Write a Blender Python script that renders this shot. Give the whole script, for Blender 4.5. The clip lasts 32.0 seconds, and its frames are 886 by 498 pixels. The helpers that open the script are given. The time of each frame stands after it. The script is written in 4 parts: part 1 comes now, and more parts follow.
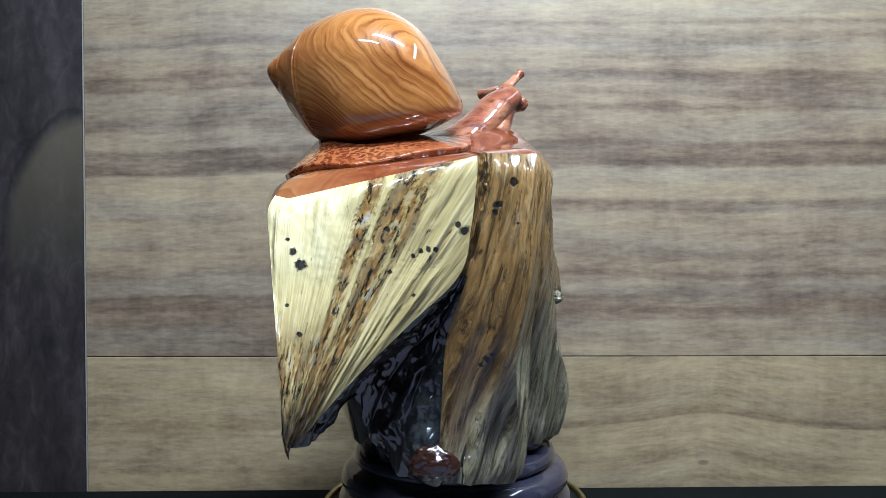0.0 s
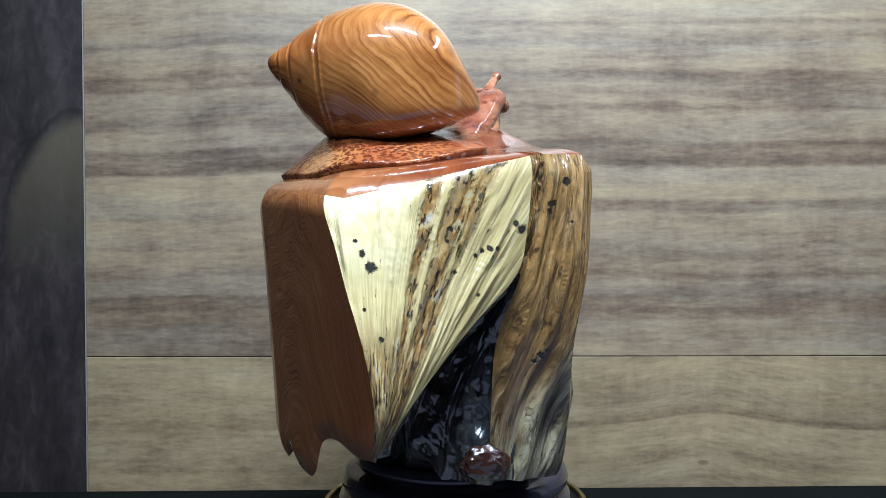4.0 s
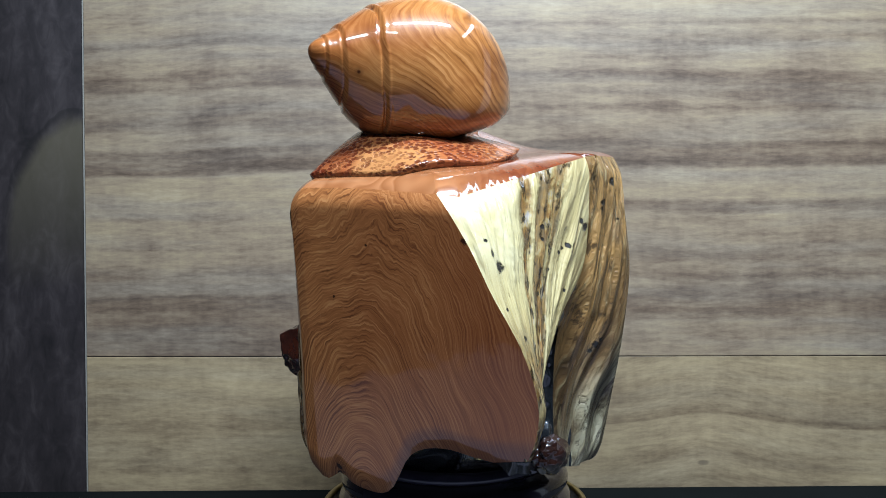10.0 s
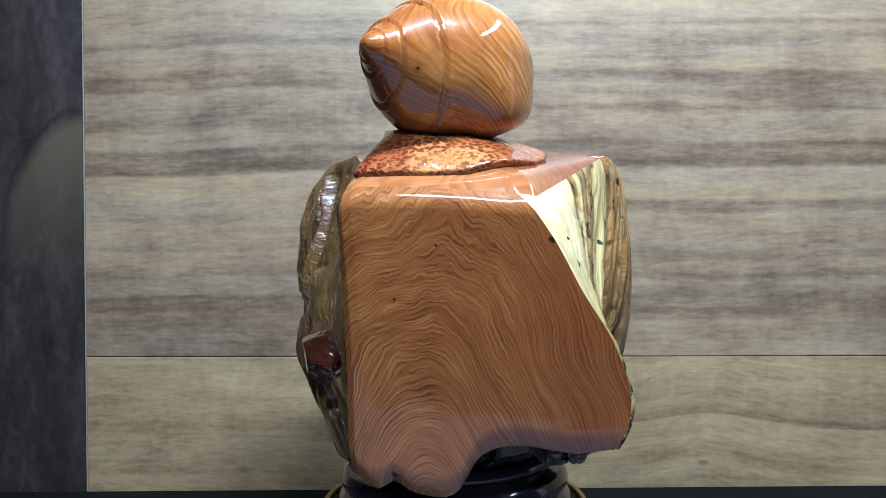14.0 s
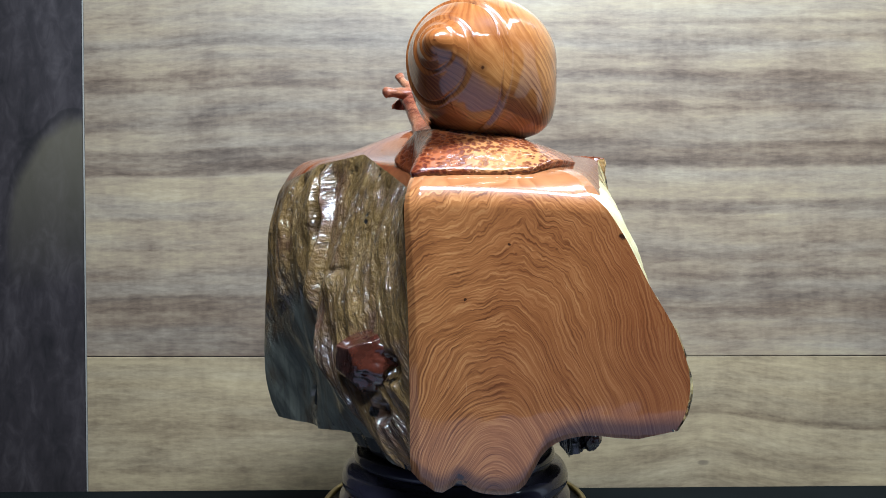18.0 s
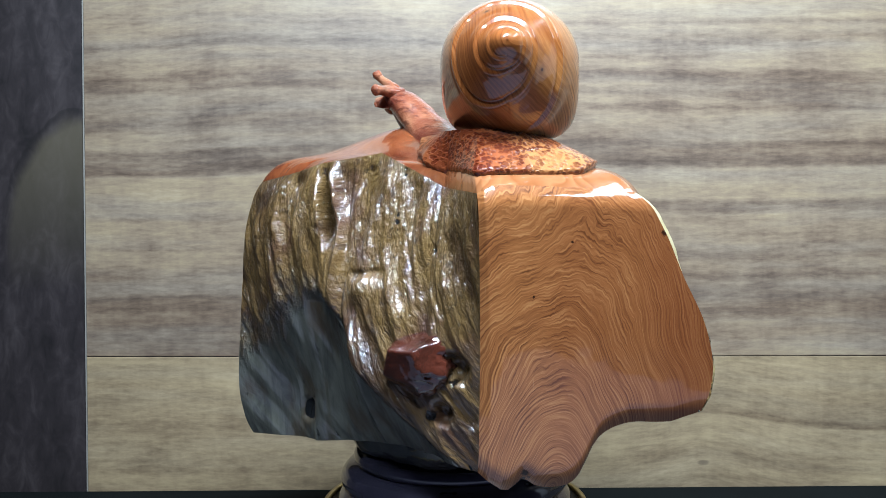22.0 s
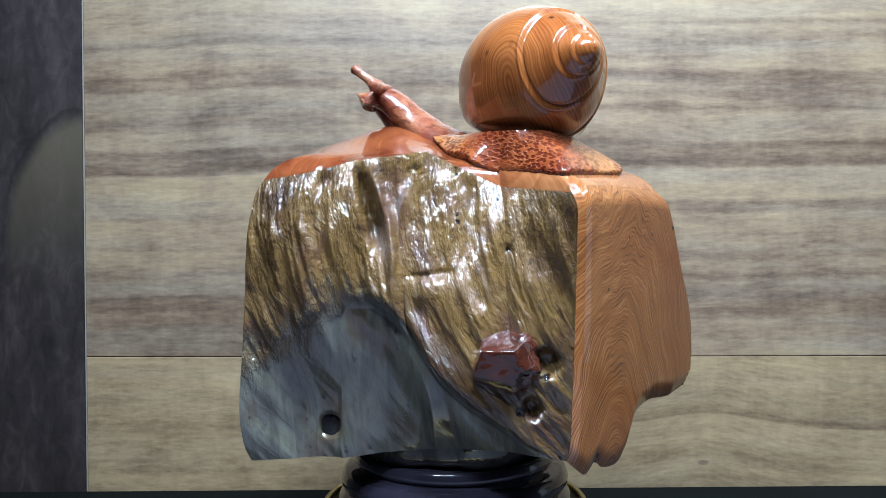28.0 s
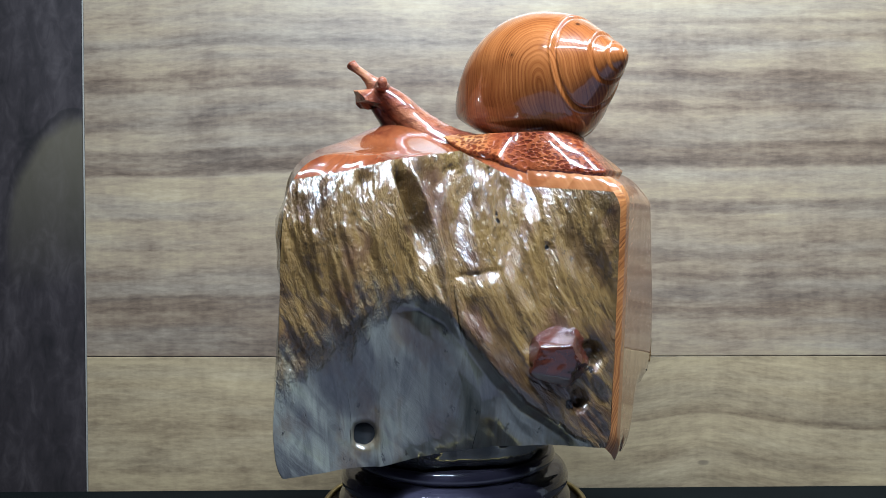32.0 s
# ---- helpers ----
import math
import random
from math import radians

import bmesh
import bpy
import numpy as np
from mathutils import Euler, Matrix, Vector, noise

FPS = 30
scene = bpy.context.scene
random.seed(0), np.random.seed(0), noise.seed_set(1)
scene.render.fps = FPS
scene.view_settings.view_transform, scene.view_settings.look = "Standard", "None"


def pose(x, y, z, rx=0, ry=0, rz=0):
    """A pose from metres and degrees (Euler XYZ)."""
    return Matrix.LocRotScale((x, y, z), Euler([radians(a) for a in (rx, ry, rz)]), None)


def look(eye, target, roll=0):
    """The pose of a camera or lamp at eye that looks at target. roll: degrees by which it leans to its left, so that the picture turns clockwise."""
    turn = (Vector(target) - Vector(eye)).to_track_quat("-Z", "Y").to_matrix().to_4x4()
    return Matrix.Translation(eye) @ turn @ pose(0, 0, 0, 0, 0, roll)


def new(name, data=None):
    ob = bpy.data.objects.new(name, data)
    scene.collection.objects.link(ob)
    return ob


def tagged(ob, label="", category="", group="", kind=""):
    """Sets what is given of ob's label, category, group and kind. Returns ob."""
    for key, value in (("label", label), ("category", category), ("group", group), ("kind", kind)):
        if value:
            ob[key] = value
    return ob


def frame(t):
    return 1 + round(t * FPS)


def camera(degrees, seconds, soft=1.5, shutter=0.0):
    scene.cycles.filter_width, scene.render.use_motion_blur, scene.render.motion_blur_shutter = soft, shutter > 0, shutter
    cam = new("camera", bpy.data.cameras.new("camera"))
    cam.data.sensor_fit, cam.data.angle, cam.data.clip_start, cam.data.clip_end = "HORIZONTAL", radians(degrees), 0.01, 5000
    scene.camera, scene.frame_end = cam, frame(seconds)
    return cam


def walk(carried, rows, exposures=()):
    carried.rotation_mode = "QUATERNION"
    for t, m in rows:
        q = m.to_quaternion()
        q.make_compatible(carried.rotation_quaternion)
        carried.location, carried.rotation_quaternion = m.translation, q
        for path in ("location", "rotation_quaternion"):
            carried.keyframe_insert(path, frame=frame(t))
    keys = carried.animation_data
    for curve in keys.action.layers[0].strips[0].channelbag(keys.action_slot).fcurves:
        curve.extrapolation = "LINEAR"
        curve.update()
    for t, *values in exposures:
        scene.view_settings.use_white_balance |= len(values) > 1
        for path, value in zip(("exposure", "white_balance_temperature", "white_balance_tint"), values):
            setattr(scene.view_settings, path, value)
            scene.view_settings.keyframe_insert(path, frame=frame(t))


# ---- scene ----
S = 0.7           # metres per unit of the carving's plan
EYE = 0.322       # height of the lens over the table
AXIS = (0, 0)     # the turntable's axle

# ---- camera ----
cam = camera(52.46, 32.0, soft=0.65)
CAM = look((0, -S, EYE), (-0.01026, -S + 1, EYE - 0.06397), -0.617)
walk(cam, [(0, CAM), (32, CAM)], [(0, -0.08), (6, -0.11), (11.5, -0.12), (14, 0.03), (17, 0.16), (24, 0.19), (28, 0.15), (32, 0.14)])

# ---- world, lamps, exposure ----
scene.view_settings.exposure = 0.0
world = bpy.data.worlds.new("world")
scene.world = world
world.use_nodes = True
world.node_tree.nodes["Background"].inputs[0].default_value = (0.5, 0.55, 0.6, 1)
world.node_tree.nodes["Background"].inputs[1].default_value = 0.05


def area(name, eye, target, sx, sy, watts, color=(1, 1, 1)):
    d = bpy.data.lights.new(name, "AREA")
    d.shape, d.size, d.size_y, d.energy, d.color = "RECTANGLE", sx, sy, watts, color
    ob = new(name, d)
    ob.matrix_basis = look(eye, target)
    return ob


area("lamp_overhead", (0.18, -0.36, 1.10), (0.16, -0.23, 0), 0.5, 0.05, 32.5, (0.71, 0.88, 1.10))
area("lamp_tube", (-0.18, -0.66, 1.10), (-0.05, -0.2, 0.2), 0.40, 0.03, 7.0, (0.73, 0.89, 1.10))
area("lamp_row", (1.00, -0.05, 1.32), (0.85, -0.12, 0), 1.1, 0.10, 7.5, (0.71, 0.88, 1.10))

# ---- materials ----


def lin(h):
    c = [int(h[i:i + 2], 16) / 255 for i in (0, 2, 4)]
    return tuple(v / 12.92 if v < 0.04045 else ((v + 0.055) / 1.055) ** 2.4 for v in c) + (1,)


class Mat:
    """A node material, written as short calls."""

    def __init__(self, name, rough=0.5, metal=0.0, coat=0.0, coat_rough=0.05, gloss=1.65):
        self.m = bpy.data.materials.new(name)
        self.m.use_nodes = True
        self.t = self.m.node_tree
        self.b = self.t.nodes["Principled BSDF"]
        for key, v in (("Roughness", rough), ("Metallic", metal), ("Coat Weight", coat), ("Coat Roughness", coat_rough), ("Coat IOR", gloss), ("Specular IOR Level", 0.12 if coat else 0.5)):
            self.b.inputs[key].default_value = v

    def node(self, kind, **kw):
        n = self.t.nodes.new("ShaderNode" + kind)
        for k, v in kw.items():
            if k in n.inputs:
                self.put(n.inputs[k], v)
        return n

    def put(self, socket, v):
        if isinstance(v, bpy.types.NodeSocket):
            self.t.links.new(v, socket)
        else:
            socket.default_value = v

    def coords(self):
        return self.node("TexCoord").outputs["Object"]

    def scaled(self, vec, sc, loc=(0, 0, 0), rot=(0, 0, 0)):
        return self.node("Mapping", Vector=vec, Scale=sc, Location=loc, Rotation=rot).outputs[0]

    def noise(self, vec, scale, detail=4.0, rough=0.55, dist=0.0):
        return self.node("TexNoise", Vector=vec, Scale=scale, Detail=detail, Roughness=rough, Distortion=dist).outputs["Fac"]

    def math(self, op, a, b=0.0, c=0.0):
        n = self.node("Math")
        n.operation = op
        for i, v in enumerate((a, b, c)):
            self.put(n.inputs[i], v)
        return n.outputs[0]

    def ramp(self, fac, stops, ease="LINEAR"):
        n = self.node("ValToRGB", Fac=fac)
        n.color_ramp.interpolation = ease
        e = n.color_ramp.elements
        while len(e) < len(stops):
            e.new(0.5)
        for el, (p, c) in zip(e, stops):
            el.position, el.color = p, (lin(c) if isinstance(c, str) else (c, c, c, 1))
        return n.outputs[0]

    def mix(self, fac, a, b, mode="MIX"):
        n = self.node("Mix")
        n.data_type, n.blend_type = "RGBA", mode
        for i, v in ((0, fac), (6, a), (7, b)):
            self.put(n.inputs[i], lin(v) if isinstance(v, str) else v)
        return n.outputs[2]

    def sep(self, vec):
        return self.node("SeparateXYZ", Vector=vec).outputs

    def join(self, x, y, z):
        return self.node("CombineXYZ", X=x, Y=y, Z=z).outputs[0]

    def color(self, c):
        self.put(self.b.inputs["Base Color"], lin(c) if isinstance(c, str) else c)
        return self

    def rough(self, r):
        self.put(self.b.inputs["Roughness"], r)
        return self

    def bump(self, height, strength=0.3, dist=0.001):
        self.put(self.b.inputs["Normal"], self.node("Bump", Strength=strength, Distance=dist, Height=height).outputs[0])
        return self


def at(x, y, z):
    return (x * S, y * S, z * S + EYE)


def holes(M, o, spots, blur=0.35, front=False):
    """1 inside small pits at the given places (x, y, z, radius), 0 outside; front: bored along y."""
    if front:
        x, y, z = M.sep(o)
        o, spots = M.join(x, 0.0, z), [(a, 0.0, c, r) for a, b, c, r in spots]
    wob = M.math("MULTIPLY", M.math("SUBTRACT", M.noise(o, 210, 4, 0.65), 0.5), 2.4)
    best = None
    for x, y, z, r in spots:
        n = M.node("VectorMath")
        n.operation = "DISTANCE"
        M.put(n.inputs[0], o)
        n.inputs[1].default_value = at(x, y, z)
        d = M.math("DIVIDE", n.outputs["Value"], 0.62 * r * S)
        best = d if best is None else M.math("MINIMUM", best, d)
    return M.ramp(M.math("ADD", best, wob), [(1.0 - blur, 1.0), (1.0, 0.0)])


def mat_sawn():
    """Polished sawn face: growth rings arched over a low heart, pinched along a crease and rippled towards the top."""
    M = Mat("sawn_wood", 0.4, coat=1.0, coat_rough=0.06, gloss=1.7)
    o = M.coords()
    x, y, z = M.sep(o)
    s = M.math("ADD", M.math("MULTIPLY", x, 0.207), M.math("MULTIPLY", y, -0.978))
    zz = M.math("SUBTRACT", z, EYE)
    q = M.join(s, 0.0, z)
    wv = M.math("MULTIPLY", M.math("SUBTRACT", M.noise(q, 12, 2, 0.4), 0.5), 0.05)
    up = M.ramp(M.math("DIVIDE", M.math("ADD", zz, 0.20 * S), 0.15 * S), [(0.0, 0.0), (1.0, 1.0)])
    # the crease wanders down the face; the rings dip where they cross it
    mid = M.math("ADD", 0.040 * S, M.math("MULTIPLY", M.math("SUBTRACT", M.noise(M.join(0.0, 0.0, z), 16, 1), 0.5), 0.03))
    off = M.math("DIVIDE", M.math("SUBTRACT", s, mid), 0.014)
    dip = M.math("MULTIPLY", M.math("DIVIDE", 1.0, M.math("ADD", 1.0, M.math("MULTIPLY", off, off))), M.math("MULTIPLY", up, -0.011))
    w2 = M.math("MULTIPLY", M.math("MULTIPLY", M.math("SUBTRACT", M.noise(M.scaled(q, (1, 1, 0.55), (3, 0, 5)), 85, 3), 0.5), 0.010), M.math("ADD", up, 0.12))
    ds = M.math("SUBTRACT", s, 0.018 * S)
    dz = M.math("ADD", zz, 0.285 * S)
    below = M.math("MULTIPLY", M.math("LESS_THAN", dz, 0.0), 1.2)
    r = M.math("SQRT", M.math("ADD", M.math("MULTIPLY", M.math("MULTIPLY", ds, ds), 1.9), M.math("MULTIPLY", M.math("MULTIPLY", dz, dz), M.math("ADD", 0.62, below))))
    r = M.math("ADD", M.math("ADD", r, wv), M.math("ADD", w2, dip))
    ring = M.math("FRACT", M.math("ADD", M.math("MULTIPLY", r, 330), M.math("MULTIPLY", M.noise(q, 45, 3), 2.6)))
    fine = M.noise(M.join(M.math("MULTIPLY", r, 1000.0), 0.0, M.math("MULTIPLY", s, 40.0)), 1.0, 3)
    line = M.ramp(ring, [(0, 0.15), (0.3, 0.05), (0.7, 0.5), (0.88, 1.0), (1, 0.15)], "EASE")
    line = M.math("MULTIPLY", line, M.ramp(M.noise(M.scaled(q, (1, 1, 1), (1, 0, 2)), 22, 3), [(0.36, 0.15), (0.62, 1.0)]))
    line = M.math("ADD", M.math("MULTIPLY", line, 0.30), M.math("MULTIPLY", M.math("SUBTRACT", fine, 0.31), 1.3))
    slow = M.noise(M.join(M.math("MULTIPLY", r, 60.0), 0.0, 0.0), 1.0, 3)
    line = M.math("ADD", line, M.math("MULTIPLY", M.math("SUBTRACT", slow, 0.5), 0.55))
    col = M.ramp(line, [(0.0, "B47C4C"), (0.28, "945C32"), (0.6, "62371C"), (1.0, "361B0E")])
    # redder towards the free end, and in slow clouds
    red = M.math("ADD", M.math("MULTIPLY", s, 4.5), M.noise(M.scaled(q, (1, 1, 0.6), (7, 0, 0)), 10, 3))
    col = M.mix(M.ramp(red, [(0.45, 0.0), (1.15, 0.55)]), col, "70381C")
    # fine scratches of the saw and the sander
    nick = M.noise(M.scaled(q, (900, 1, 60), (0, 0, 0), (0, 0.5, 0)), 1.0, 2)
    col = M.mix(M.ramp(nick, [(0.70, 0.0), (0.78, 0.3)]), col, "C79A70")
    pit = holes(M, o, [(-0.188, -0.091, -0.034, 0.0034), (-0.19, -0.072, -0.048, 0.0026), (-0.197, -0.033, -0.097, 0.0036), (-0.168, -0.174, -0.042, 0.006), (-0.182, -0.115, -0.053, 0.0024), (-0.19, -0.05, -0.02, 0.002), (-0.188, -0.026, -0.262, 0.006), (-0.186, -0.024, -0.270, 0.007), (-0.187, -0.03, -0.268, 0.004)])
    col = M.mix(pit, col, "33180C")
    pores = M.noise(M.join(M.math("MULTIPLY", r, 900.0), 0.0, M.math("MULTIPLY", s, 120.0)), 1.0, 2)
    M.color(col).bump(M.math("ADD", line, M.math("MULTIPLY", pores, 0.3)), 0.05, 0.0004)
    # the polish is a little wavy
    M.put(M.b.inputs["Coat Normal"], M.node("Bump", Strength=0.35, Distance=0.002, Height=M.noise(q, 22, 2)).outputs[0])
    return M.m


def mat_shell():
    """Varnished heartwood: growth rings round a slanting pith, cut by the round shell into arches and loops."""
    M = Mat("shell_wood", 0.32, coat=1.0, coat_rough=0.02, gloss=1.75)
    o = M.coords()
    # rings are cylinders round a pith that leans towards the crest
    q = M.sep(M.scaled(o, (1, 1, 1), (0.0, 0.0, 0.0), (0.5, 0.0, 0.0)))
    dx, dy = M.math("ADD", q[0], 0.085), M.math("ADD", q[1], 0.172)
    r = M.math("SQRT", M.math("ADD", M.math("MULTIPLY", dx, dx), M.math("MULTIPLY", dy, dy)))
    r = M.math("ADD", r, M.math("MULTIPLY", M.noise(o, 14, 2, 0.45), 0.016))
    r = M.math("ADD", r, M.math("MULTIPLY", M.noise(o, 70, 3), 0.0026))
    ring = M.ramp(M.math("FRACT", M.math("MULTIPLY", r, 380)), [(0, 0.15), (0.35, 0.1), (0.72, 0.55), (0.9, 1.0), (1, 0.15)])
    ring = M.math("MULTIPLY", ring, M.ramp(M.noise(M.scaled(o, (1, 1, 1), (3, 1, 2)), 30, 3), [(0.32, 0.1), (0.62, 1.0)]))
    fine = M.noise(M.join(M.math("MULTIPLY", r, 700.0), 0.0, M.math("MULTIPLY", q[2], 30.0)), 1.0, 3)
    broad = M.noise(M.join(M.math("MULTIPLY", r, 70.0), 0.0, M.math("MULTIPLY", q[2], 5.0)), 1.0, 2)
    t = M.math("ADD", M.math("MULTIPLY", ring, 0.36), M.math("MULTIPLY", M.math("SUBTRACT", fine, 0.32), 1.1))
    t = M.math("ADD", t, M.math("MULTIPLY", M.math("SUBTRACT", broad, 0.45), 0.45))
    col = M.ramp(t, [(0.0, "B87E4A"), (0.3, "9A6232"), (0.65, "6A3A18"), (1.0, "3C1C0B")])
    col = M.mix(M.ramp(M.noise(M.scaled(o, (1, 1, 1), (5, 2, 8)), 17, 4, 0.6, 0.6), [(0.46, 0.0), (0.72, 0.6)]), col, "6C3214")
    side_y = M.math("ADD", M.math("MULTIPLY", M.math("ADD", M.sep(o)[1], 0.035), 14.0), M.math("MULTIPLY", M.math("SUBTRACT", M.noise(o, 16, 3), 0.5), 1.2))
    col = M.mix(M.ramp(side_y, [(0.0, 0.0), (0.5, 0.62)]), col, M.ramp(t, [(0.0, "8E4A22"), (0.5, "6A2E12"), (1.0, "3A1608")]))
    kn = M.node("TexVoronoi", Vector=o, Scale=42.0)
    spot = M.ramp(kn.outputs["Distance"], [(0.0, 1.0), (0.045, 0.95), (0.075, 0.35), (0.16, 0.0)])
    spot = M.math("MULTIPLY", spot, M.math("GREATER_THAN", M.sep(kn.outputs["Color"])[0], 0.2))
    col = M.mix(spot, col, "34140A")
    M.color(col).bump(M.math("SUBTRACT", t, spot), 0.05, 0.0003)
    return M.m


def mat_body():
    """Red-stained snail skin, tooled with small scales."""
    M = Mat("snail_skin", 0.28, coat=0.8, coat_rough=0.08)
    o = M.coords()
    wob = M.node("TexNoise", Vector=o, Scale=120.0).outputs["Color"]
    n = M.node("TexVoronoi", Vector=M.mix(0.004, M.scaled(o, (1, 1, 1.5)), wob, "ADD"), Scale=290.0).outputs["Distance"]
    base = M.ramp(M.noise(o, 16, 3), [(0.33, "6E2E1A"), (0.5, "8E4C2A"), (0.68, "A87042")])
    dim = M.math("MULTIPLY", M.ramp(n, [(0.40, 1.0), (0.62, 0.0)]), M.ramp(M.noise(o, 38, 2), [(0.34, 0.3), (0.5, 1.0)]))
    col = M.mix(M.math("MULTIPLY", dim, 0.85), base, "4E170B")
    M.color(col).bump(M.math("SUBTRACT", M.math("MULTIPLY", M.noise(o, 60, 3), 0.5), M.math("MULTIPLY", dim, 0.7)), 0.7, 0.0012)
    return M.m


def mat_neck():
    """Smooth stained neck with long fine tool marks."""
    M = Mat("neck_skin", 0.3, coat=0.8, coat_rough=0.08)
    o = M.coords()
    n = M.noise(M.scaled(o, (90, 90, 260)), 1.0, 4, 0.6, 0.4)
    base = M.ramp(M.noise(o, 34, 3), [(0.33, "5E2A20"), (0.5, "844A34"), (0.68, "A06A4C")])
    col = M.mix(M.ramp(n, [(0.5, 0.0), (0.66, 0.7)]), base, "431510")
    n2 = M.noise(o, 240, 4, 0.65)
    M.color(col).bump(M.math("ADD", n, n2), 0.7, 0.0014)
    return M.m


def mat_polish():
    """Red-brown polished top round the snail."""
    M = Mat("polished_top", 0.2, coat=1.0, coat_rough=0.05)
    o = M.coords()
    n = M.noise(M.scaled(o, (1, 1, 1)), 26, 4, 0.6, 0.6)
    g = M.math("FRACT", M.math("MULTIPLY", M.math("ADD", M.noise(o, 12, 2), M.math("MULTIPLY", M.sep(o)[0], 3.0)), 26))
    col = M.mix(M.ramp(n, [(0.35, 0.0), (0.7, 1.0)]), "5A2617", "8E4E2C")
    col = M.mix(M.math("MULTIPLY", g, 0.3), col, "431A10")
    x = M.math("ADD", M.sep(o)[0], M.math("MULTIPLY", M.math("SUBTRACT", M.noise(o, 30, 3), 0.5), 0.05))
    pale = M.ramp(M.math("DIVIDE", M.math("ADD", x, 0.115), 0.06), [(0.0, 1.0), (1.0, 0.0)])
    ring = M.math("FRACT", M.math("ADD", M.math("MULTIPLY", M.noise(o, 18, 2), 9.0), M.math("MULTIPLY", M.sep(o)[1], 60.0)))
    col = M.mix(M.math("MULTIPLY", pale, 0.85), col, M.mix(M.ramp(ring, [(0.0, 0.1), (0.8, 0.7), (1.0, 0.1)]), "A87048", "7E4824"))
    M.color(col).bump(n, 0.15, 0.001)
    return M.m


# Streaks fan out from the tip of the fin: how brown the wood is, from the sawn edge to the hollow.
STREAKS = [(0.0, 0.05), (0.25, 0.0), (0.285, 0.15), (0.30, 0.95), (0.34, 0.85), (0.36, 0.1), (0.375, 0.15), (0.385, 0.75), (0.46, 0.95), (0.53, 0.7), (0.55, 0.12), (0.60, 0.22),
           (0.61, 0.05), (0.68, 0.1), (0.70, 0.45), (0.72, 0.1), (0.78, 0.2), (0.86, 0.1), (0.93, 0.45), (1.0, 0.6)]
FAN = (-0.157, -0.262)


